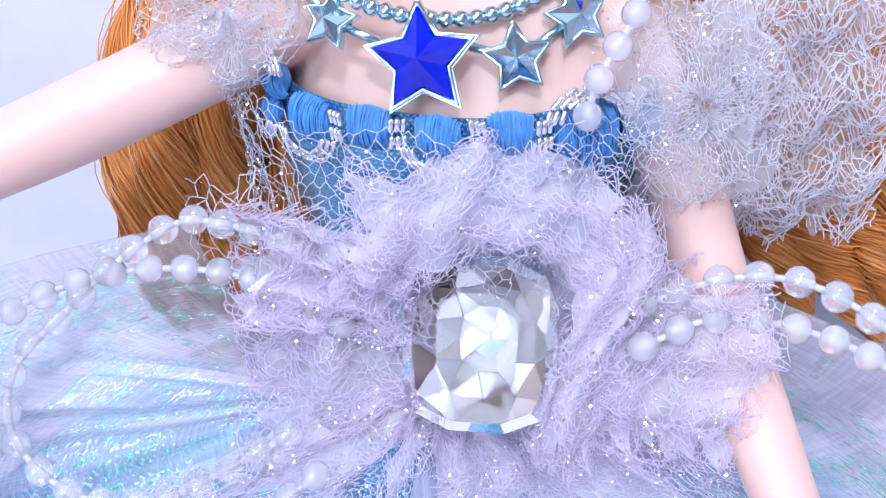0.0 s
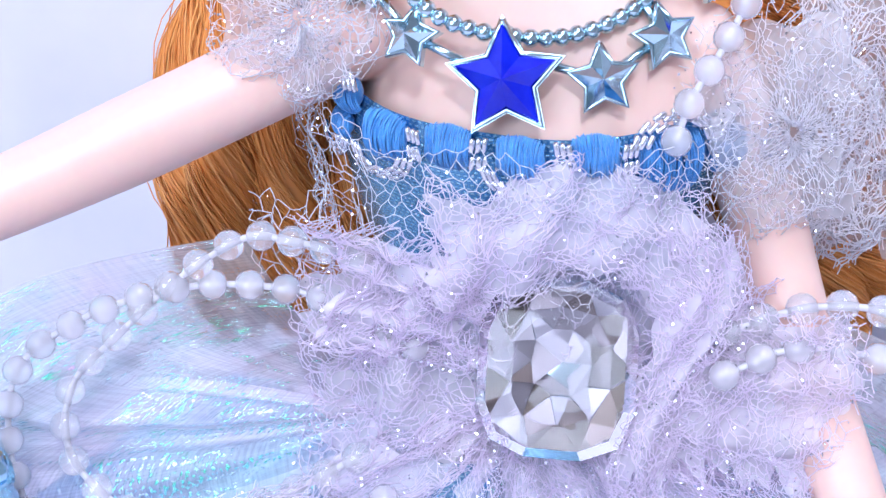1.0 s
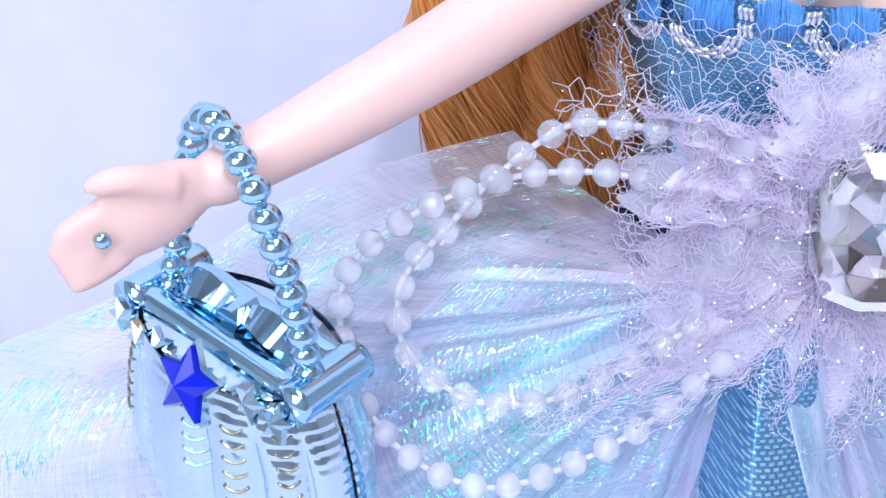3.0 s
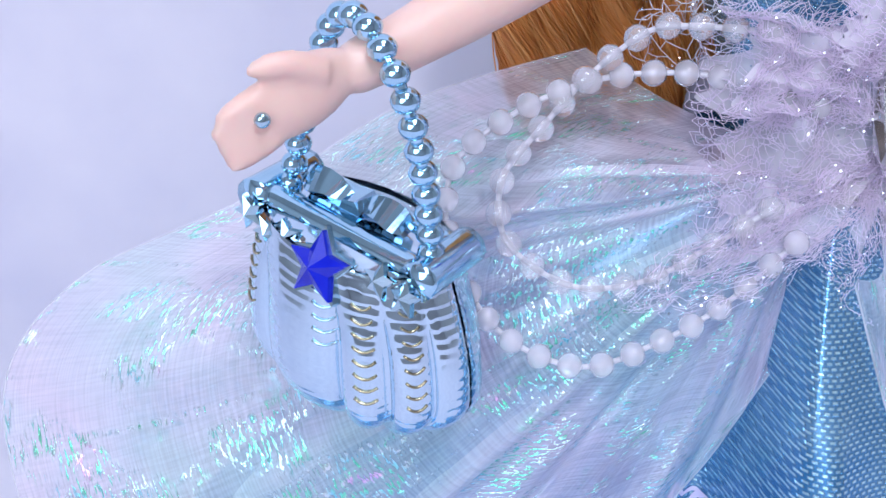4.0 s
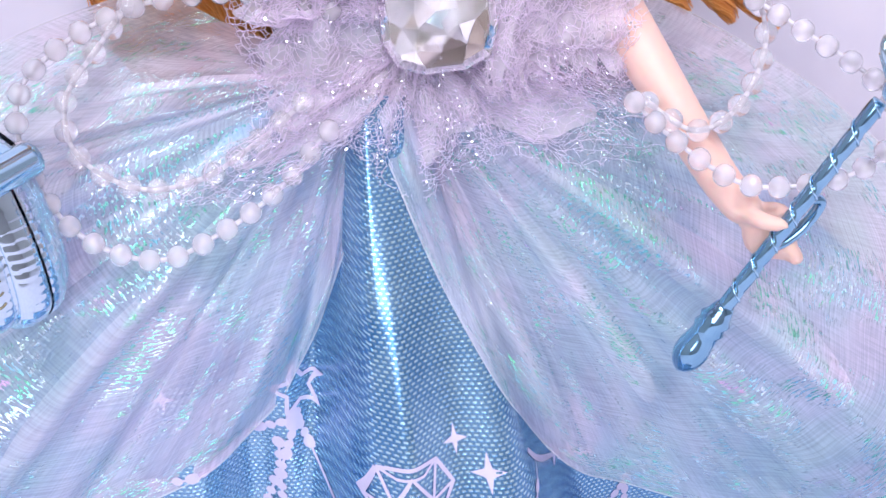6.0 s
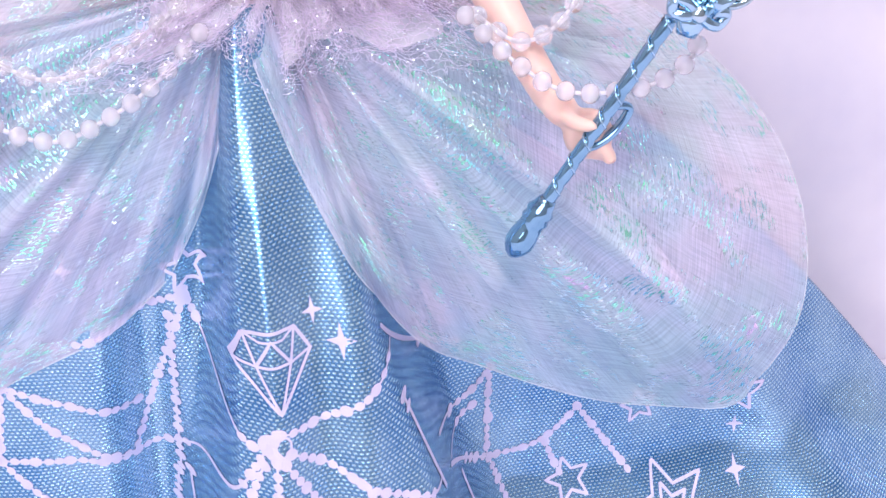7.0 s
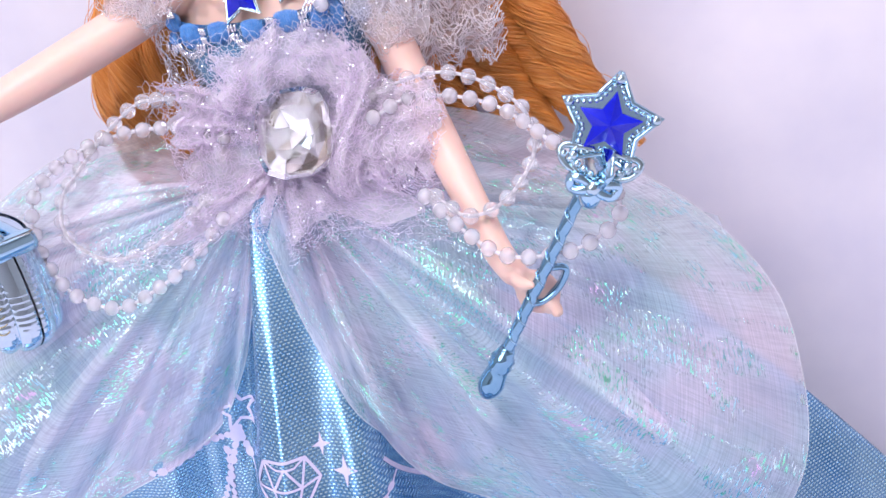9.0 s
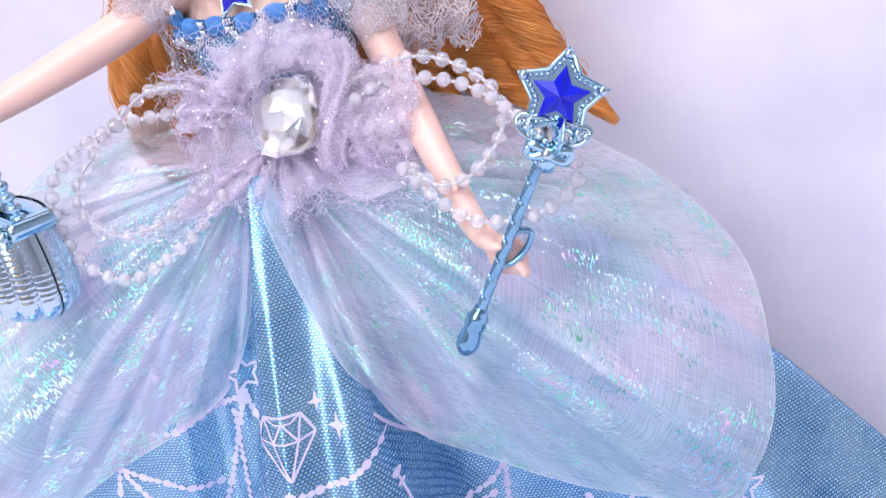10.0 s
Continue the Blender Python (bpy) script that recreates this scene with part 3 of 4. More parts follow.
# The sheer overskirt: two puffed panels that fan out from the waist
def fan_panel(name, waist, rim, bulge, seed):
    """rim: (x, z, y) round the free edge, from the front opening outwards and up."""
    rng = random.Random(seed)
    phase = [rng.uniform(0, 6.28) for _ in range(6)]
    edge = spline(rim, 241)
    around = length_of(rim) * 0.6 * MM

    def crease(x):  # a soft fold with a sharper crest
        return 1.0 - 1.9 * abs(math.sin(0.5 * x)) ** 0.8

    def fn(u, v):
        at = min(239.999, max(0.0, u) * 240)
        x, z, y = Vector(edge[int(at)]).lerp(Vector(edge[int(at) + 1]), at % 1)
        k = v ** 0.85
        bend = u + 0.018 * math.sin(5 * v + phase[3]) * v
        px, pz = waist[0] + (x - waist[0]) * k, waist[1] + (z - waist[1]) * k
        fold = 1.15 * crease(bend * 21 + phase[0]) + 0.4 * crease(bend * 39 + phase[1] + 2 * v) + 0.4 * math.sin(bend * 71 + phase[2] - 3 * v)
        puff = math.sin(math.pi * min(1, v) ** 1.25)
        py = waist[2] + (y - waist[2]) * v ** 1.4 - bulge * puff - fold * (1.9 * puff + 0.5 * v)
        pz += 0.8 * fold * puff * v
        py += 0.9 * noise.noise(Vector((px * 0.09, pz * 0.09, seed))) * puff
        # the cloth never cuts into the skirt under it
        if bulge > 0 and pz < 147 and abs(px) < skirt_half(pz) - 1:
            under = skirt_y(px, pz) if waist[0] > 0 else (skirt_y(px - 5, pz) + skirt_y(px - 2, pz) + skirt_y(px + 1, pz)) / 3
            py = min(py, under - 0.8)
        return (px, py, pz)

    def cloth_uv(u, v):
        return (u * around, v * 0.1)

    v, f, uv = grid(fn, 240, 80)
    ob = mesh_object(name, v, f, sheer, dress, "sheer iridescent organza with green and pink shimmer", uvs=[cloth_uv(*p) for p in uv])
    # doubled gathers that widen from the waist and die out in the cloth
    for k in range(4):
        u0, wide = 0.3 + 0.66 * (k + rng.uniform(0.2, 0.8)) / 4, rng.uniform(0.03, 0.07)
        reach = rng.uniform(0.5, 0.93)

        def gather(a, b):
            span = wide * (a - 0.5) * math.sin(math.pi * min(1, 0.12 + b * 0.88)) ** 0.6
            return min(1, max(0, u0 + span + 0.03 * math.sin(3 * b))), b * reach

        pv, pf, puv = grid(lambda a, b: Vector(fn(*gather(a, b))) - Vector((0, 0.3 + 1.2 * math.sin(math.pi * a) * math.sin(math.pi * b), 0)), 12, 60)
        mesh_object("gather", pv, pf, sheer, ob, uvs=[cloth_uv(*gather(*p)) for p in puv])
    q = [Vector(v[80 * 241 + i]) for i in range(0, 241, 2)]
    mesh_object("rolled_edge", *tube(q, 0.13, 6), tulle_white, ob, "rolled white edge")
    return ob


RIGHT_RIM = [(-3, 139, -21), (2, 121, -25), (10, 101, -30), (20, 84, -32), (37, 67, -24), (61, 52, -22), (92, 38, -15), (101, 48, -19), (107, 66, -23), (108.5, 84, -19),
             (107, 101, -4), (93, 119, 8), (75, 133, 12), (54, 146, 12), (30, 155, 12)]
LEFT_RIM = [(-4, 140, -21), (-10.5, 122, -18), (-16.5, 106.5, -15), (-26, 92, -13), (-40.5, 85, -16), (-58, 77, -15), (-80, 67, -15), (-102, 70, -10), (-115, 92, -1), (-117, 116, 6),
            (-104, 131, 10), (-79, 142, 10), (-55, 155, 10), (-30, 160, 12)]
fan_panel("overskirt_panel", (2, 150, -14), RIGHT_RIM, 9.5, 3)
fan_panel("overskirt_panel", (-4, 151, -12), LEFT_RIM, 4.5, 8)
BACK = [(-92, 122, 18), (-104, 108, 24), (-104, 84, 28), (-60, 70, 32), (0, 62, 34), (60, 60, 32), (96, 66, 27), (106, 90, 22), (100, 112, 17)]
fan_panel("overskirt_panel", (4, 152, 20), BACK, -4, 12)


# Bodice, with its neckline of blue floss bundles and silver loops
TURN_BODY = Matrix.Translation((4.6, 5, 0)) @ Matrix.Rotation(radians(-20), 4, "Z")


def body_point(a, z, off=0.0):
    """A point on the bodice: a is degrees from straight ahead, to the doll's left."""
    s = (z - 150) / 38
    w, d = 15.5 + 7.2 * smooth_step(0, 0.8, s) + off, 12.5 + 3.2 * smooth_step(0, 0.8, s) + off
    t = radians(a)
    return TURN_BODY @ Vector((w * math.sin(t), -d * math.cos(t) - 1.2 * smooth_step(0.35, 0.75, s) * math.exp(-((abs(a) - 28) / 22) ** 2), z))


def build_bodice():
    def fn(u, v):
        a = -180 + 360 * u
        top = 184.5 - 1.5 * math.cos(radians(a) * 2) - 2.5 * (1 - math.cos(radians(a))) * 0.5
        return body_point(a, 146 + (top - 146) * v)
    v, f, uv = grid(fn, 96, 40)
    uv = [(a * 0.13, b * 0.042) for a, b in uv]
    mesh_object("bodice", v, f, lame_bodice, dress, "silvery-blue woven lame bodice", uvs=uv)
    # satin pads wound of single threads, with arcs of bugle beads round them
    for a, z, big, arcs in ((-64, 186.2, 1.40, "side"), (-46, 184.2, 0.90, "above"), (-28, 181.2, 1.06, "below"), (-9, 181.4, 0.95, "side"), (10, 181.2, 0.95, "below"), (29, 182.2, 0.90, "side"), (50, 181.2, 1.40, "above"),
                            (74, 181.1, 1.12, "above"), (-50, 180.0, 0.67, "below"), (38, 178.0, 0.67, "below")):
        c = body_point(a, z, 0.9)
        across = (body_point(a + 3, z, 0.9) - body_point(a - 3, z, 0.9)).normalized()
        up = Vector((0.12 * math.sin(a), 0, 1)).normalized()
        out = across.cross(up).normalized()
        w, h, deep = 2.7 * big, 2.5 * big, 1.9 * big
        threads = [ball(c, (w * 0.9, deep * 0.8, h * 0.9), 8, 14, Matrix((across, out, up)).transposed())]
        for k in range(70):
            x = -1 + 2 * (k + 0.5) / 70
            fat = math.sqrt(1 - 0.97 * x * x) * (1 + 0.07 * math.sin(k * 2.3) + 0.08 * math.sin(k * 0.7))
            lean = 0.3 * math.sin(k * 0.9)
            threads.append(tube([c + across * (w * x + lean * math.cos(b)) + up * (h * math.cos(b) * (0.5 + 0.5 * fat)) + out * (deep * fat * math.sin(b)) for b in np.linspace(0.05, math.pi - 0.05, 9)], 0.085, 4, cap=False))
        pad = tagged(mesh_object("floss_pad", *join(*threads), floss, dress, "bright blue silk floss pad"), kind="stuff")
        segment = None
        places = []
        if arcs == "side":
            for side in (-1, 1):
                for k in range(3):
                    for row in (-0.5, 0.5):
                        places.append((c + across * side * (w + 0.35 + 0.62 * k) + up * (row * 2.0 * big) + out * (1.5 - 0.3 * k), up + across * side * 0.15))
        else:
            sign = 1 if arcs == "above" else -1
            for k in range(3):
                r = w * 0.85 + 0.35 + 0.68 * k
                count = 5 + k
                for n in range(count):
                    b = math.pi * (n + 0.5) / count
                    places.append((c + across * (r * math.cos(b)) + up * sign * (h * 0.55 + 0.72 * r * math.sin(b)) + out * (1.5 - 0.25 * k), across * -math.sin(b) + up * sign * 0.72 * math.cos(b)))
        for p, d in places:
            if segment is None:
                segment = mesh_object("bugle_bead", *tube([Vector((0, 0, -0.75)), Vector((0, 0, -0.6)), Vector((0, 0, 0.6)), Vector((0, 0, 0.75))], [0.22, 0.32, 0.32, 0.22], 8), loop_silver, pad, "silver-lined glass bugle bead")
                bead = segment
            else:
                bead = new("bugle_bead", segment.data)
                bead.parent = pad
            bead.matrix_world = Matrix.Translation(p * MM) @ d.to_track_quat("Z", "Y").to_matrix().to_4x4()


build_bodice()


# Lace: real netting of thin threads over a faint tulle ground, with glitter flakes
def net(surface, width, height, cell, thread, rng, ragged=0.0):
    """Hexagonal netting over surface(u, v), whose sheet is about width by height millimetres."""
    nu, nv = max(3, int(width / (cell * 0.62))), max(3, int(height / cell))
    pts, verts, faces = {}, [], []
    fine = cell < 1.15
    zig = 0.17 if fine else 0.25
    jitter, stir, knot = (0.22, 1.2, 0.45) if fine else (0.16, 0.95, 0.35)

    def at(i, j):
        if (i, j) not in pts:
            u = (i + rng.uniform(-jitter, jitter)) / nu
            v = (j + (zig if (i + j) % 2 else -zig) + rng.uniform(-jitter, jitter)) / nv
            p = Vector(surface(u, v))
            pts[i, j] = p + noise.noise_vector(p * knot) * cell * stir
        return pts[i, j]

    def strand(a, b):
        d = b - a
        if d.length < 1e-4 or d.length > 5 * cell:
            return
        side = d.cross(Vector((0.3, 1, 0.2))).normalized() * thread
        over = side.cross(d).normalized() * thread
        base = len(verts)
        mid = a.lerp(b, 0.5) + over * rng.uniform(-2, 2) + side * rng.uniform(-1.5, 1.5)
        for p in (a, mid, b):
            verts.extend((p + side, p - side * 0.5 + over * 0.87, p - side * 0.5 - over * 0.87))
        for r in (0, 3):
            for k in range(3):
                faces.append((base + r + k, base + r + (k + 1) % 3, base + r + 3 + (k + 1) % 3, base + r + 3 + k))

    for j in range(nv):
        keep = 1.0
        if ragged and j > nv * (1 - ragged):
            keep = 1 - 0.75 * (j - nv * (1 - ragged)) / (nv * ragged)
        for i in range(nu):
            if rng.random() < keep:
                strand(at(i, j), at(i + 1, j))
            if (i + j) % 2 == 1 and rng.random() < keep:
                strand(at(i, j), at(i, j + 1))
    return verts, faces


def flakes(surface, count, size, rng):
    verts, faces = [], []
    for _ in range(count):
        u, v = rng.random(), rng.random()
        c = Vector(surface(u, v))
        c.y -= 0.3
        n = Vector((rng.gauss(0, 0.5), -1, rng.gauss(0.2, 0.5))).normalized()
        e = n.cross(Vector((0, 0, 1))).normalized()
        g = n.cross(e)
        r = size * rng.uniform(0.5, 1.2)
        base = len(verts)
        verts += [c + (e * math.cos(k * 1.0472) + g * math.sin(k * 1.0472)) * r for k in range(6)]
        faces.append(tuple(base + k for k in range(6)))
    return verts, faces


def lace(name, surface, width, height, seed, cell=1.0, thread=0.075, ground=tulle_lilac, yarn=thread_lilac, layers=2, glitter=150, ragged=0.15, label="lilac glitter lace ruffle", parent=None, backed=True):
    rng = random.Random(seed)
    parts = []
    for k in range(layers):
        def lifted(u, v, k=k):
            p = Vector(surface(u, v))
            return (p.x + 0.3 * k, p.y - 0.7 * k + 0.4 * math.sin(31 * u + 9 * v + k), p.z + 0.2 * k)
        parts.append(net(lifted, width, height, cell, thread, rng, ragged=ragged))
    ob = mesh_object(name, *join(*parts), yarn, parent or dress, label)
    if backed:
        def torn(u, v):  # an uneven border, inside that of the net
            a = 0.5 + (u - 0.5) * (0.9 + 0.07 * math.sin(v * 13 + seed) + 0.06 * math.sin(v * 31 + 2 * seed))
            b = 0.04 + v * (0.9 + 0.05 * math.sin(u * 17 + seed) + 0.05 * math.sin(u * 43)) * (1 - ragged * 0.5)
            return Vector(surface(a, b)) + Vector((0, 0.4, 0))

        v, f, uv = grid(torn, 90, 50)
        mesh_object("tulle_ground", v, f, ground, ob, "faint tulle ground")
    if glitter:
        v, f = flakes(surface, int(glitter * 3), 0.13, rng)
        tagged(mesh_object("glitter", v, f, flake, ob, "silver glitter flakes", smooth=False), kind="stuff")
    return ob


def rumple(p, amount, scale=0.11):
    p = Vector(p)
    w = noise.noise_vector(p * scale) + 0.5 * noise.noise_vector(p * scale * 2.3 + Vector((9, 4, 1)))
    return p + Vector((w.x * 0.5, -abs(w.y) * 0.75, w.z * 0.5)) * amount


def collar_lace(u, v):  # open net draped across the bodice
    a = -76 + 146 * u
    z = 184.5 - 20 * v - 3.0 * math.sin(u * math.pi) * (1 - v) + 1.2 * math.sin(u * 23 + 2)
    off = 4.2 + 0.6 * v + 0.8 * math.sin(u * 34 + 3 * v) * (0.4 + v)
    return rumple(body_point(a, z, off), 1.5)


def waist_lace(u, v):  # the gathered ground of the bow round the waist
    x = -21.5 + 54 * u
    z = 174 - 30 * v - 3 * abs(u - 0.45) * 4
    y = -11.5 - 4.5 * math.sin(math.pi * u) - 3 * v + 7 * max(0, 0.25 - u) * 2 + 1.0 * math.sin(u * 40 + 4 * v) + 4 * math.exp(-((x - 7) / 10) ** 2)
    return rumple((x, y, z), 2.6)


def left_loop(u, v):  # the bow's loop beside the outstretched arm
    r = 0.2 + 0.8 * u
    x = 3 - 22.5 * r * (0.9 + 0.1 * math.sin(v * 11 + 1) + 0.06 * math.sin(v * 29))
    z = 164 + 17 * (0.5 - v) * (0.6 + 0.5 * r) + 1.0 * r
    y = -15.5 + 5 * r - 2.4 * math.sin(math.pi * v) * r - 2.5 * v + 0.8 * math.sin(v * 26 + 5 * u)
    return rumple((x, y, z), 2.8)


def right_loop(u, v):
    r = 0.2 + 0.8 * u
    x = 12 + 25 * r + 2 * math.sin(v * 7)
    z = 158 + 24 * (0.5 - v) * (0.7 + 0.4 * r) - 3.5 * r
    y = -17 - 1 * r - 2.4 * math.sin(math.pi * v) * r - 3 * v + 0.8 * math.sin(v * 24 + 4 * u + 1)
    return rumple((x, y, z), 2.8)


def upright_fold(u, v):  # the standing ruffle beside the jewel
    x = 15 + 8 * u + 3.0 * math.sin(v * 5 + 0.4)
    z = 176 - 30 * v
    y = -15.5 - 2.6 * math.sin(math.pi * u) - 6.0 * v + 0.7 * math.sin(u * 13 + v * 6)
    return rumple((x, y, z), 2.0)


def top_knot(u, v):  # folds above the jewel
    x = -8 + 30 * u
    z = 181 - 14 * v - 2.2 * math.sin(u * 8) - 2 * abs(u - 0.5)
    y = -13.5 - 2.4 * math.sin(math.pi * v) - 2.5 * v + 0.9 * math.sin(u * 23 + 3 * v)
    return rumple((x, y, z), 2.4)


def skirt_lace(u, v):  # fanned below the jewel over the skirt's top
    a = -1.25 + 2.5 * u
    r = 2 + (20 + 4 * math.sin(u * 17) + 4 * math.sin(u * 7 + 2)) * v
    x = 4 + 1.55 * r * math.sin(a)
    z = 155 - r * (0.25 + 0.75 * math.cos(a))
    y = -16.5 - 7.5 * v + 1.5 * abs(a) + 1.2 * math.sin(u * 44 + 3 * v)
    return rumple((x, y, z), 2.2)


lace("lace_drape", collar_lace, 62, 19, 1, 1.3, 0.05, layers=1, glitter=160, backed=False, label="fine open white net draped over the bodice", yarn=thread_white)
lace("lace_ground", waist_lace, 58, 32, 11, 1.05, 0.055, layers=2, glitter=260, ragged=0.25)
lace("lace_loop", left_loop, 27, 22, 2, 1.05, 0.06, layers=2, glitter=160)
lace("lace_loop", right_loop, 27, 28, 3, 1.05, 0.06, layers=2, glitter=220, ragged=0.3)
lace("lace_fold", upright_fold, 14, 34, 4, 1.0, 0.055, layers=2, glitter=90, ragged=0.05)
lace("lace_knot", top_knot, 32, 17, 5, 1.05, 0.06, layers=2, glitter=80, ragged=0.1)
lace("lace_peplum", skirt_lace, 66, 26, 6, 1.1, 0.045, layers=3, glitter=900, ragged=0.55)


# Net sleeves
def sleeve_near(u, v):  # ruffled puff over the wand arm's shoulder
    a, r = 6.2832 * u, 1 + 13.5 * v * (1 + 0.08 * math.sin(u * 38))
    return rumple((29.5 + 0.82 * r * math.cos(a) + 2 * v * (math.sin(a) < 0), -4 - 8.5 * math.sqrt(max(0, 1 - 0.9 * v * v)), 184.5 + 1.08 * r * math.sin(a)), 2.2)


def sleeve_far(u, v):  # the wide flap that stands off the shoulder
    return (31 + 23 * u - 4 * v * (1 - u), -3 + 6 * u - 3.5 * math.sin(math.pi * v) + 1.3 * math.sin(v * 20 + 3 * u), 201 - 38 * v + 7 * u * v - 6 * u + 1.5 * math.sin(u * 20))


def sleeve_other(u, v):
    a, r = 6.2832 * u, 1 + 11 * v * (1 + 0.1 * math.sin(u * 34))
    return rumple((-21.0 + 0.85 * r * math.cos(a), 1.5 - 8 * math.sqrt(max(0, 1 - 0.9 * v * v)), 193.5 + r * math.sin(a)), 2.0)


lace("sleeve", sleeve_near, 60, 14, 7, 1.1, 0.05, tulle_white, thread_white, 2, 220, 0.45, "white glitter net puff sleeve")
lace("sleeve_flap", sleeve_far, 26, 36, 8, 1.3, 0.09, tulle_white, thread_white, 3, 160, 0.0, "white glitter net sleeve flap")
lace("sleeve", sleeve_other, 54, 11, 9, 0.95, 0.05, tulle_white, thread_white, 2, 150, 0.45, "white glitter net puff sleeve")


def side_net(u, v):  # loose coarse net beside the waist
    return rumple((-27 + 10 * u, 0.5 - 8 * u - 1.2 * math.sin(v * 9), 174 - 11 * v - 3 * (1 - u) + math.sin(u * 9)), 1.5, 0.3)


lace("side_net", side_net, 11, 12, 10, 1.5, 0.075, tulle_white, thread_white, 1, 20, 0.1, "coarse white net edging", backed=False)


# The jewel: a large cushion-cut crystal on a foil back
def build_jewel():
    jewel = empty("jewel_brooch", "large clear faceted cushion-cut crystal set in lilac lace", "brooch")
    m = facing((7.0, -18.6, 160.0), yaw=-12, pitch=-24, roll=2, scale=0.95)

    def outline(w, h, c):
        return [(-w + c, h), (w - c, h), (w - c * 0.3, h - c * 0.3), (w, h - c), (w, -h + c), (w - c * 0.3, -h + c * 0.3), (w - c, -h), (-w + c, -h), (-w + c * 0.3, -h + c * 0.3), (-w, -h + c), (-w, h - c), (-w + c * 0.3, h - c * 0.3)]

    rings = [(outline(8.8, 9.9, 5.6), 0.0), (outline(8.8, 9.9, 5.6), -0.5), (outline(7.6, 8.7, 4.8), -1.5), (outline(4.6, 5.8, 3.0), -2.2)]
    verts = [Vector((x, y, z)) for ring, y in rings for x, z in ring]
    n = 12
    faces = []
    for r in range(3):
        for k in range(n):
            j = (k + 1) % n
            a, b, c, d = r * n + k, r * n + j, (r + 1) * n + j, (r + 1) * n + k
            faces += [(a, b, c, d)] if r == 0 else [(a, b, c), (a, c, d)] if k % 2 else [(a, b, d), (b, c, d)]
    faces.append(tuple(3 * n + k for k in range(n)))
    # pavilion
    base = len(verts)
    verts += [Vector((x * 0.55, 2.2, z * 0.55)) for x, z in rings[0][0]]
    apex = len(verts)
    verts.append(Vector((0, 3.6, 0)))
    for k in range(n):
        j = (k + 1) % n
        faces += [(j, k, base + k), (j, base + k, base + j), (base + j, base + k, apex)]
    mesh_object("crystal", *moved((verts, faces), m), crystal, jewel, "clear faceted crystal", smooth=False)
    # foil facets: an outer row, a row of kites and a star round the centre, each its own small piece with its
    # reflection in its colour
    rng = random.Random(21)
    v2, f2 = [], []

    def facet(*pts):
        tilt = rng.uniform(-0.8, 0.8)
        base = len(v2)
        v2.extend(Vector((x, y + tilt * k * 0.4, z)) for k, (x, y, z) in enumerate(pts))
        f2.append(tuple(range(base, base + len(pts))))

    rows = []
    for scale, y, off in ((1.01, 0.3, 0.0), (0.72, 1.6, 0.5), (0.40, 3.0, 0.0)):
        ring = []
        for k in range(10):
            a = 2 * math.pi * (k + off) / 10
            s = (abs(math.cos(a)) ** 2.8 + abs(math.sin(a)) ** 2.8) ** (-1 / 2.8)
            ring.append((8.8 * scale * s * math.cos(a), y, 9.9 * scale * s * math.sin(a)))
        rows.append(ring)
    for k in range(10):
        j = (k + 1) % 10
        facet(rows[0][k], rows[0][j], rows[1][k])
        facet(rows[0][j], rows[1][j], rows[1][k])
        facet(rows[1][k], rows[2][j], rows[2][k])
        facet(rows[1][k], rows[1][j], rows[2][j])
        if k % 2 == 0:
            facet(rows[2][k], rows[2][j], rows[2][(k + 2) % 10], (0, 3.9, 0))
    mesh_object("foil_back", *moved((v2, f2), m), foil_reflection_tones, jewel, "faceted mirror foil back", smooth=False)
    mesh_object("setting_plate", *moved(ball((0, 4.2, 0), (7.4, 0.5, 8.8)), m), silver, jewel)


build_jewel()


# The necklace: a beaded chain with stars
def pearl_run(name, points, radius, gap, mat, parent, bead="bead", squash=1.0):
    q = spline(points, max(2, int(length_of(points) / gap) + 1))
    shared = None
    for p in q:
        if shared is None:
            ob = mesh_object(bead, *ball((0, 0, 0), (radius, radius, radius * squash), 8, 12), mat, parent)
            shared = ob.data
        else:
            ob = new(bead, shared)
            ob.parent = parent
        ob.location = p * MM
    return q


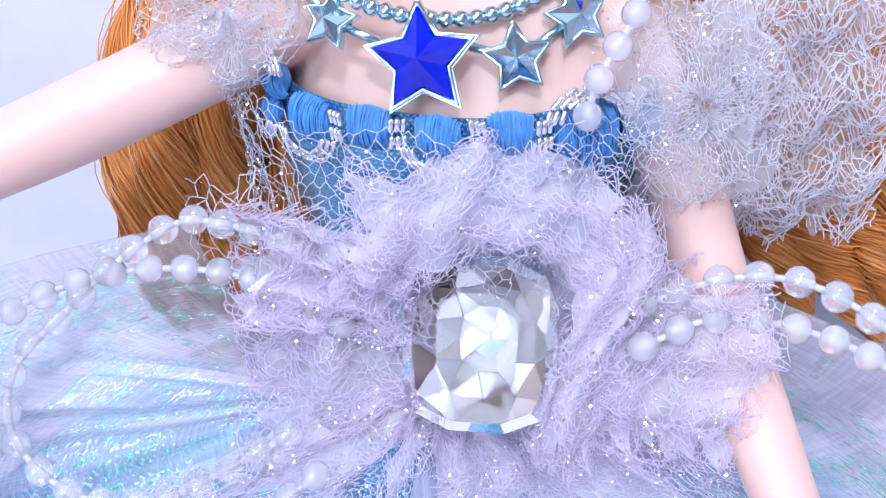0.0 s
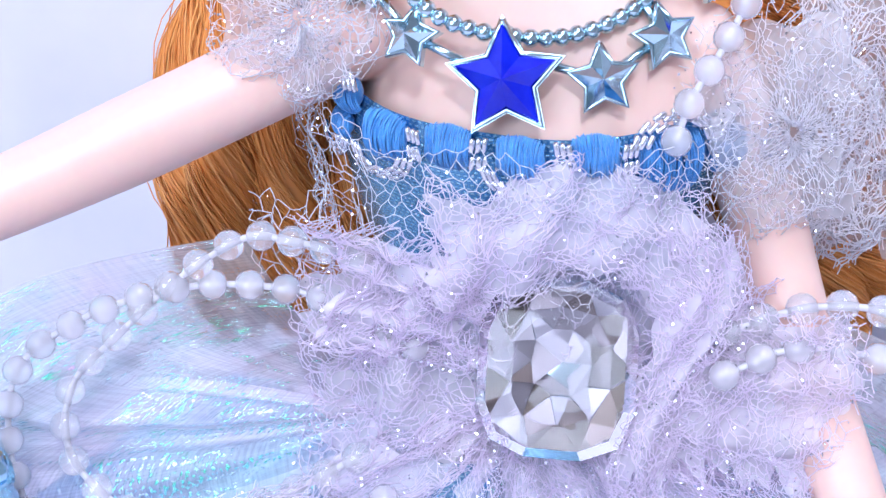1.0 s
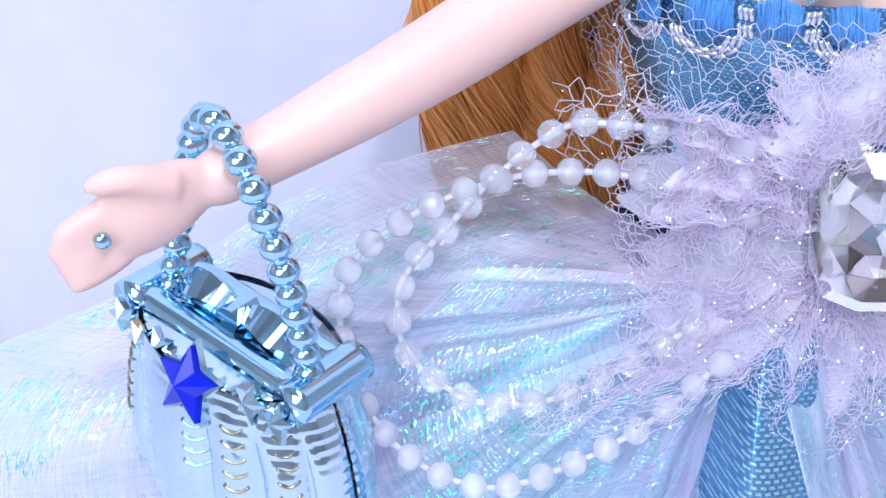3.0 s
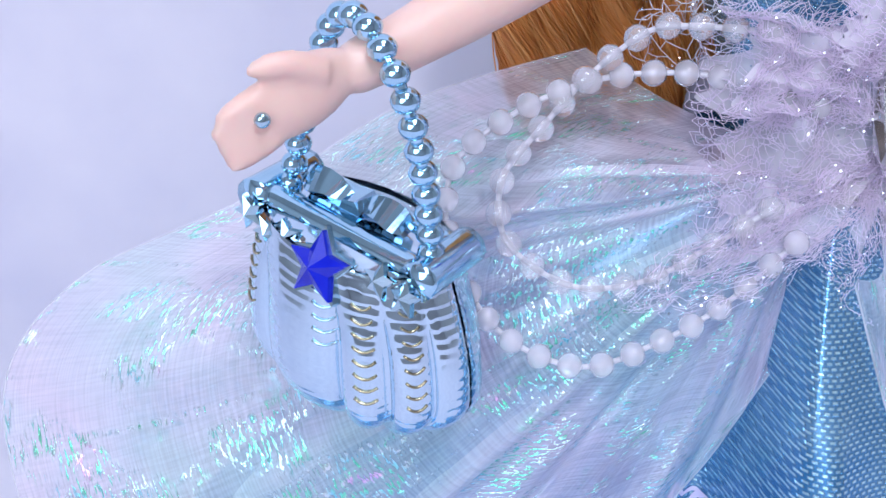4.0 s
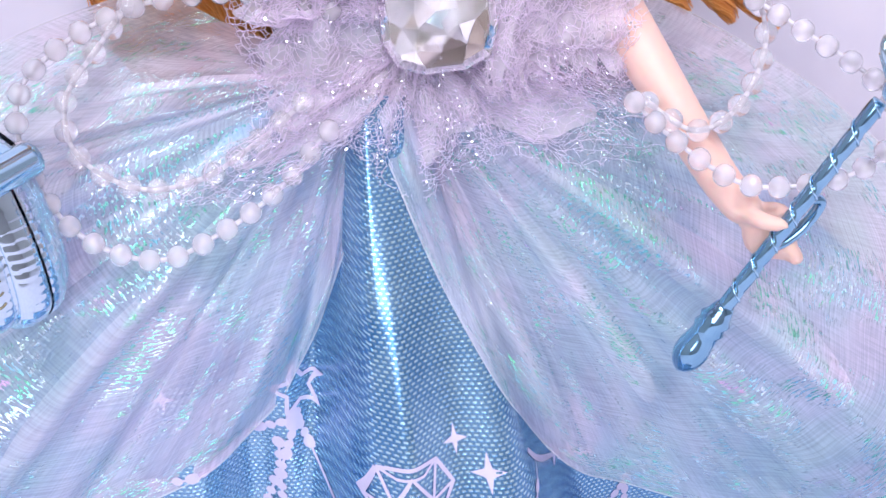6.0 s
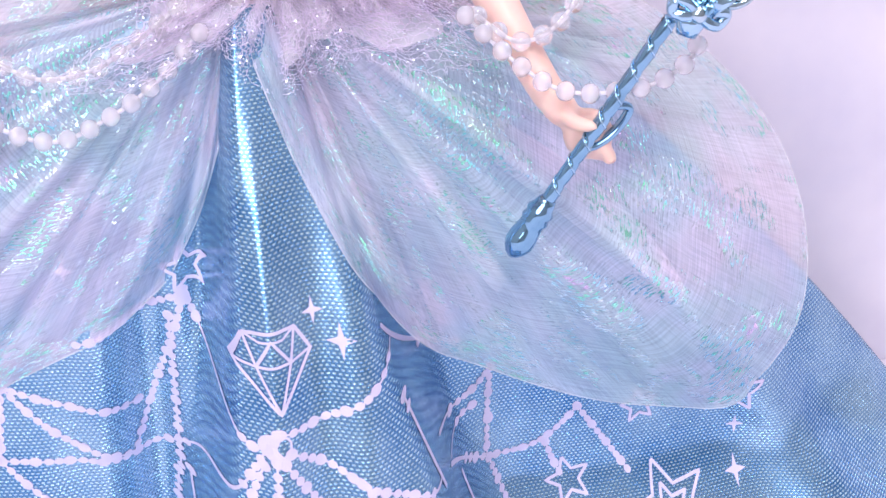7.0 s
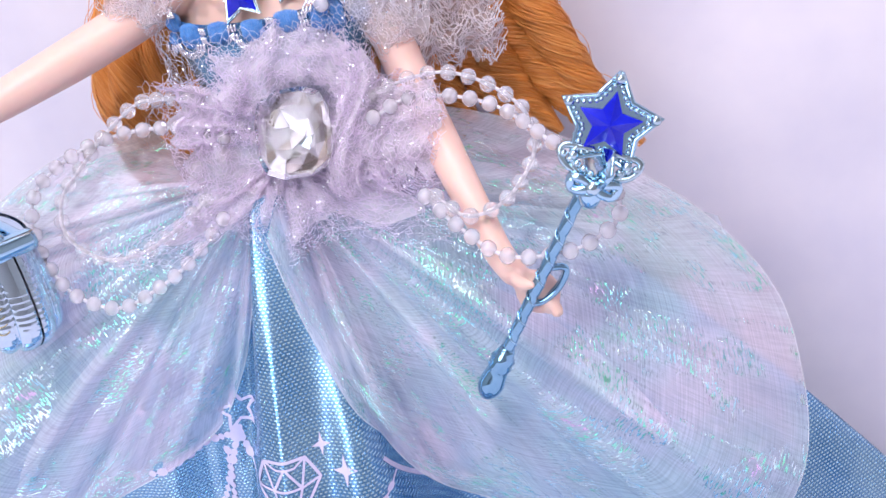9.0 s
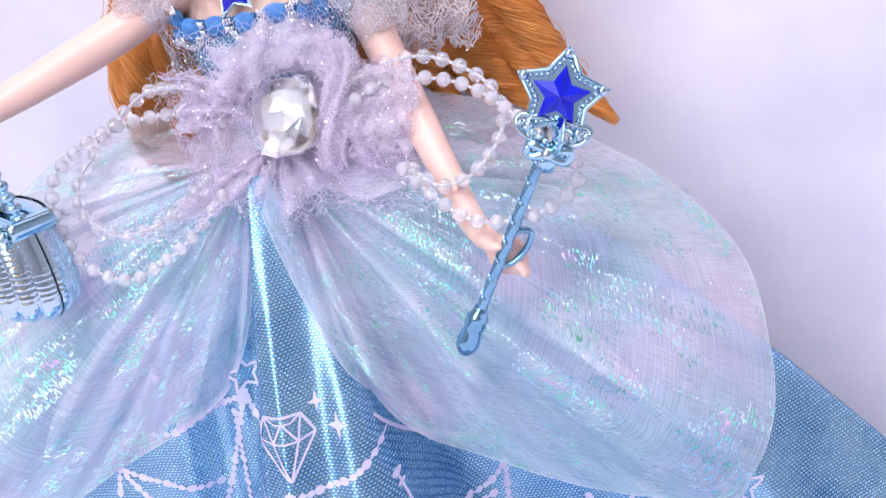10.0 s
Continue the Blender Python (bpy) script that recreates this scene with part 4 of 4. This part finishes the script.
def build_necklace():
    neck = empty("star_necklace", "pale blue metal star necklace with a cobalt centre star", "necklace")
    chain = [(-14, 5, 206), (-11.5, -2, 199.4), (-7, -6, 194.6), (0, -7.4, 192.6), (8, -7.4, 192.8), (15, -5.4, 196), (19.5, -0.6, 202), (21, 6, 207)]
    pearl_run("bead", chain, 0.95, 1.55, silver, neck)

    def star(place, r, yaw, roll, jewel, pitch=0):
        m = facing(place, yaw, pitch, roll)
        setting = mesh_object("star_setting", *moved(star_prism(r * 1.32, r * 0.68, 0.9, 0.1), m), silver, neck, "pale blue metal star", smooth=False)
        up = m @ Matrix.Translation((0, -0.7, 0))
        mesh_object("star_stone", *moved(star_prism(r * 1.12, r * 0.55, 0.6, r * 0.4), up), star_blue if jewel else silver, setting, "cobalt blue faceted star" if jewel else "", smooth=False)
        rim = []
        for k in range(11):
            a = math.pi / 2 + math.pi * k / 5
            rr = r * 1.22 if k % 2 == 0 else r * 0.61
            rim.append(m @ Vector((rr * math.cos(a), -1.0, rr * math.sin(a))))
        mesh_object("raised_rim", *tube(rim, 0.32, 6), silver, setting)

    star((1.0, -9.6, 188.6), 4.9, -14, -4, True, -20)
    star((-8.6, -5.2, 191.6), 2.6, -24, 14, False, -20)
    star((-13.5, -0.8, 195.9), 2.2, -40, 5, False, -15)
    star((10.8, -9.0, 188.6), 3.0, -6, -8, False, -20)
    star((16.9, -6.4, 192.4), 2.8, 8, -16, False, -20)
    star((-17.0, 1.0, 199.9), 3.4, -40, 10, True, -10)
    star((23.0, -2.6, 199.2), 3.4, 20, -10, True, -10)
    for a, b in (((-8.6, -5.2, 191.6), (-3.5, -8.2, 190)), ((5.5, -9, 190), (10.8, -9, 188.6)), ((10.8, -9, 188.6), (16.9, -6.4, 192.4)), ((1, -8.6, 191), (1, -7.4, 193.5)),
                 ((-8.6, -5.2, 192), (-8, -5.4, 195)), ((16.9, -6.4, 193), (14.5, -5.6, 196)), ((-8.6, -5.2, 191.6), (-13.5, -0.8, 195.9))):
        mesh_object("link", *tube([Vector(a), Vector(b)], 0.5, 6), silver, neck)


build_necklace()


# Bead strands that swag from the waist, and the pearls over the shoulder
def strand(label, points, radius, gap, mat):
    ob = empty("bead_strand", label, "bead string", "bead strands on the dress")
    pearl_run("bead", points, radius, gap, mat, ob)
    mesh_object("string", *tube(spline(points, 120), 0.38, 6), thread_white, ob, "white cord")
    return ob


strand("clear round beads on white cord swagged over the overskirt", [(-14, -13, 170), (-21.6, -9, 169.8), (-27, -6.5, 168.8), (-34.4, -7.2, 164), (-41, -9, 158), (-46.6, -11, 152), (-46.5, -14, 144.5), (-39, -17.5, 139.3), (-30, -19, 139.8), (-22, -19, 143.6), (-14, -19.5, 149)], 1.75, 4.15, clear_bead)
strand("white pearl beads on white cord swagged over the overskirt", [(-8, -16, 161), (-18, -9.5, 163), (-27, -7.2, 163.4), (-36, -7.4, 162.6), (-46, -8.6, 159), (-53, -10, 153), (-53.5, -13.5, 143), (-48, -18, 133.4), (-38, -21, 129), (-28, -22, 132.4), (-19.4, -22, 137.5), (-11, -21.5, 145)], 1.75, 4.1, pearl)
strand("clear round beads on white cord looped over the arm", [(24, -19, 165), (33, -17.2, 167), (41.3, -17.4, 166.6), (49.3, -19.6, 162.7), (54.9, -23, 157), (55, -27.5, 149.6), (48.1, -33, 143), (40, -35.5, 141.6), (34, -32, 145.6)], 1.75, 4.1, clear_bead)
strand("white pearl beads on white cord looped over the arm", [(24, -21, 161), (31.7, -19.4, 163.4), (41.7, -20, 162.1), (50.4, -22.1, 158.4), (59.7, -32, 151.8), (68.2, -38.5, 144.6), (68.6, -43, 139.0), (61.4, -45.0, 135.2), (53.5, -43, 133.5), (45, -41, 134.6), (38, -36, 139.5), (32, -32, 146)], 1.75, 4.1, pearl)
strand("pearl beads on cord running from the neck to the bodice", [(27, -6, 203), (24.5, -9.5, 197.5), (21.5, -12.5, 192.5), (18.8, -14.6, 188.5), (17.6, -15.4, 184.5)], 1.6, 3.3, pearl)


# The shell handbag
def build_bag():
    bag = empty("shell_handbag", "chrome pale-blue shell-shaped doll handbag hanging from the wrist", "handbag")
    e = Vector((0.71, -0.66, -0.17)).normalized()      # along the clasp
    n = Vector((-0.68, -0.73, 0)).normalized()     # out of the front
    mid = Vector((-65.2, -15, 1.2))
    top, low = 148.0, 121.5

    edges = (-1.72, -1.2, -0.62, 0.22, 0.66, 1.1, 1.72)   # valleys between the lobes

    def shell_point(a, h, front, proud=0.0):
        k = max(i for i in range(6) if a >= edges[i] - 1e-9)
        across = 2 * (a - edges[k]) / (edges[k + 1] - edges[k]) - 1
        round_off = math.sqrt(max(0.0, 1 - across * across)) ** 0.8
        lobe = 1 - (0.30 * smooth_step(0.0, 0.45, h)) * (1 - round_off)
        tip = 0.64
        prof = (0.74 + 0.34 * math.sin(math.pi * min(1, h * 0.62 + 0.12))) * math.sqrt(max(0.0, 1 - max(0, (h - tip) / (1 - tip)) ** 2.4))
        step = 1 + 0.007 * ((h * 19 + 0.5 * round_off) % 1.0)
        w = 15.4 * prof * step * (0.8 + 0.2 * lobe)
        d = 10.6 * prof * lobe * step + proud
        p = mid + e * (w * math.sin(a)) + n * ((0.25 + d * math.cos(a)) * front)
        return Vector((p.x, p.y, p.z + top - (top - low) * h * (0.93 + 0.05 * round_off)))

    def shell(front):
        v, f, _ = grid(lambda u, h: shell_point(math.pi * (u - 0.5), h, front), 140, 100)
        return v, f if front > 0 else [tuple(reversed(q)) for q in f]

    mesh_object("shell_half", *shell(1), bag_chrome, bag, "ribbed chrome scallop shell half")
    mesh_object("shell_half", *shell(-1), bag_chrome, bag, "ribbed chrome scallop shell half")
    # frame bars and the raised clasp lid
    bar = lambda a, b, r, flat=1.0: tube(spline([a, a.lerp(b, 0.5), b], 12), r, 12, flat)
    left, right = mid - e * 12.6, mid + e * 12.6
    for off in (3.6, -3.6):
        a, b = left + n * off, right + n * off
        a.z += top + 0.6
        b.z += top + 0.6
        mesh_object("frame_bar", *bar(a, b, 2.0, 0.8), chrome, bag, "smooth chrome clasp bar")
    for k, end in enumerate((left, right)):
        a, b = end + n * 5.6, end - n * 5.6
        a.z += top + 0.4
        b.z += top + 0.4
        mesh_object("hinge", *bar(a, b, 2.5), chrome, bag, "rounded chrome hinge")
    lid = grid(lambda u, v: mid + e * (26 * u - 13) + n * ((2 * v - 1) * 8.7 * math.sqrt(1 - 0.97 * (2 * u - 1) ** 2)) + Vector((0, 0, top - 0.2 + 1.6 * math.sin(math.pi * v))), 24, 12)
    mesh_object("lid", lid[0], lid[1], bag_chrome, bag, "smooth chrome lid")
    for side in (-1, 1):  # bow on the lid
        q = [mid + e * (side * 0.8) + Vector((0, 0, top + 2.8)), mid + e * (side * 4.0) + Vector((0, 0, top + 3.4)), mid + e * (side * 7.5) + Vector((0, 0, top + 2.6))]
        mesh_object("clasp_bow", *tube(spline(q, 10), [1.0, 1.3, 1.7, 2.0, 2.2, 2.4, 2.5, 2.5, 2.3, 1.6], 4), chrome, bag, "faceted chrome bow clasp", smooth=False)
    mesh_object("clasp_knot", *tube([mid + n * 2 + Vector((0, 0, top + 2.6)), mid - n * 2 + Vector((0, 0, top + 2.6))], 1.7, 6), chrome, bag, smooth=False)
    # small stars and studs along the front edge
    yaw = math.degrees(math.atan2(n.x, -n.y))
    rng = random.Random(4)
    for k in range(8):
        c = mid + e * (-12 + 3.4 * k) + n * (6.2 + 1.2 * math.sin(k * 0.45)) + Vector((0, 0, top - 0.8 - 0.9 * (k % 2)))
        m = facing(c, yaw, -15, rng.uniform(-25, 25))
        mesh_object("rim_star", *moved(star_prism(2.4, 1.15, 0.9, 0.9), m), silver, bag, "tiny chrome star", smooth=False)
    c = mid + n * 8.6 + e * 1.2 + Vector((0, 0, top - 1.2))
    m = facing(c, yaw, -12, 14)
    setting = mesh_object("star_setting", *moved(star_prism(5.1, 2.7, 0.9, 0.1), m), silver, bag, "pale chrome star setting", smooth=False)
    mesh_object("star_stone", *moved(star_prism(4.5, 2.2, 0.9, 1.5), m @ Matrix.Translation((0, -0.6, 0))), star_blue, setting, "cobalt blue faceted star", smooth=False)
    # raised ribs on the front lobes; the brownish reflection on most is put into their colour
    for lobe_a, reach, mat in ((-1.3, 6, brown_reflection), (-0.85, 6, brown_reflection), (0.13, 5, silver), (0.5, 8, brown_reflection), (0.94, 8, brown_reflection)):
        for k in range(reach):
            h = 0.14 + 0.068 * k
            q = [shell_point(lobe_a + (i - 3) * 0.03, h + 0.02 * (1 - ((i - 3) / 3) ** 2), 1, 0.12) for i in range(7)]
            mesh_object("rib", *tube(q, 0.17, 6), mat, bag, "thin worn gold rib" if mat is brown_reflection else "")
    handle = [(-57.6, -24.2, 149.5), (-58.3, -26.5, 158), (-59.6, -28.2, 166.5), (-61.6, -27, 173.5), (-64.5, -22, 177.6), (-67, -16.5, 175.8), (-69.5, -12, 168), (-72, -9.8, 158), (-73.2, -8.5, 152.5)]
    pearl_run("handle_bead", handle, 1.72, 2.95, chrome, bag, "handle_bead", 0.9)
    mesh_object("handle_wire", *tube(spline(handle, 80), 0.75, 8), chrome, bag, "chrome handle wire")


build_bag()


# The star wand
def build_wand():
    wand = empty("star_wand", "blue chrome star-topped magic wand held in the doll's fist", "wand")
    low, high = Vector((40.4, -40.2, 109.0)), Vector((61.8, -47.5, 147))
    d = (high - low).normalized()
    q = [low.lerp(high, k / 90) for k in range(91)]
    r = [1.05 + 0.22 * abs(math.sin(k / 90 * math.pi * 9.0)) ** 0.5 for k in range(91)]
    mesh_object("stick", *tube(q, r, 14), wand_chrome, wand, "spirally ridged chrome stick")
    side = d.cross(Vector((0, 1, 0))).normalized()
    over = side.cross(d)
    turns = [q[i] + (side * math.cos(i * 0.6283) + over * math.sin(i * 0.6283)) * 1.32 for i in range(12, 91)]
    mesh_object("spiral_ridge", *tube(turns, 0.2, 6), chrome, wand, "fine raised spiral")
    # rounded end with rings
    q2 = [low - d * 2.0 + d * k * 0.9 for k in range(-6, 10)]
    r2 = [0.4, 1.5, 2.1, 2.5, 2.7, 2.7, 2.6, 2.4, 2.3, 2.2, 2.6, 2.2, 2.6, 2.0, 1.8, 1.5]
    mesh_object("pommel", *tube(q2, r2, 16), wand_chrome, wand, "bulbous ringed chrome end")
    # loop that grips the fist
    c = low.lerp(high, 0.5)
    out = Vector((1, 0.1, -0.35)).normalized()
    ring = [c + d * 3.5, c + d * 4.5 + out * 3.2, c + d * 3.2 + out * 4.6, c - d * 1.0 + out * 4.4, c - d * 4.2 + out * 2.6, c - d * 5.0]
    mesh_object("grip_loop", *tube(spline([v + Vector((0, 1.2, 0)) for v in ring], 40), 0.95, 8, 0.8), wand_chrome, wand, "curved chrome grip loop")
    # star head
    m = facing((68.0, -50.2, 160.2), -6, -6, 22, 0.93)
    head = mesh_object("star_head", *moved(star_prism(10.6, 6.3, 2.2, 0.2), m), chrome, wand, "chrome star head", smooth=False)
    rim = []
    for k in range(11):
        a = math.pi / 2 + math.pi * k / 5
        rr = 10.2 if k % 2 == 0 else 6.0
        rim.append(m @ Vector((rr * math.cos(a), -2.2, rr * math.sin(a))))
    mesh_object("raised_rim", *tube(rim, 0.55, 8), chrome, head)
    mesh_object("star_stone", *moved(star_prism(6.6, 3.3, 1.6, 1.8), m @ Matrix.Translation((0, -1.8, 0))), star_blue, head, "cobalt blue faceted star", smooth=False)
    def stud(p, rad, mat=silver):
        return mesh_object("stud", *ball(p, (rad,) * 3, 6, 9), mat, head)

    for k in range(5):
        a = math.pi / 2 + 2 * math.pi * k / 5
        stud(m @ Vector((9.0 * math.cos(a), -2.9, 9.0 * math.sin(a))), 1.05)
        for j in range(1, 5):
            b = a + math.pi / 5
            p0, p1 = Vector((8.6 * math.cos(a), -2.5, 8.6 * math.sin(a))), Vector((5.0 * math.cos(b), -2.5, 5.0 * math.sin(b)))
            stud(m @ p0.lerp(p1, j / 4.4), 0.45)
            b = a - math.pi / 5
            p1 = Vector((5.0 * math.cos(b), -2.5, 5.0 * math.sin(b)))
            stud(m @ p0.lerp(p1, j / 4.4), 0.45)
    # openwork crown and bow below the star
    for sx in (-1, 1):
        for r0 in (1.0, 1.5):
            q3 = [m @ Vector((0, -2, -11.5)), m @ Vector((sx * 4.2 * r0, -2.4, -11.0 + r0)), m @ Vector((sx * 5.2 * r0, -2.2, -6.0)), m @ Vector((sx * 1.5, -2.0, -5.5))]
            mesh_object("crown_scroll", *tube(spline(q3, 24), 0.7, 8), silver, wand, "curled openwork scroll")
        bow = [m @ Vector((0, -2.6, -12.6)), m @ Vector((sx * 3.0, -3.2, -11.4)), m @ Vector((sx * 4.6, -2.6, -11.6)), m @ Vector((sx * 4.2, -2.2, -13.6)), m @ Vector((sx * 2.5, -2.8, -13.8)), m @ Vector((0, -2.6, -12.8))]
        mesh_object("bow_loop", *tube(spline(bow, 30), 1.05, 8), chrome, wand, "chrome bow loop")
        for k in range(5):
            mesh_object("crown_bead", *ball(m @ Vector((sx * (1.2 + 1.5 * k), -3.0, -10.2 + 0.7 * k)), (0.75,) * 3, 6, 9), silver, wand)
    mesh_object("bow_knot", *ball(m @ Vector((0, -3.0, -12.8)), (1.6, 1.4, 1.6)), silver, wand)
    mesh_object("crown_plate", *tube([m @ Vector((0, -0.6, -4.5)), m @ Vector((0, -0.6, -9)), m @ Vector((0, -0.6, -12.5))], [5.5, 7.5, 4.5], 12, 0.12), chrome, wand, "chrome plate behind the scrolls")
    mesh_object("collar", *tube([m @ Vector((0, -0.8, -17)), m @ Vector((0, -0.9, -15)), m @ Vector((0, -1.2, -12.5))], [1.6, 2.2, 2.6], 14), chrome, wand)


build_wand()
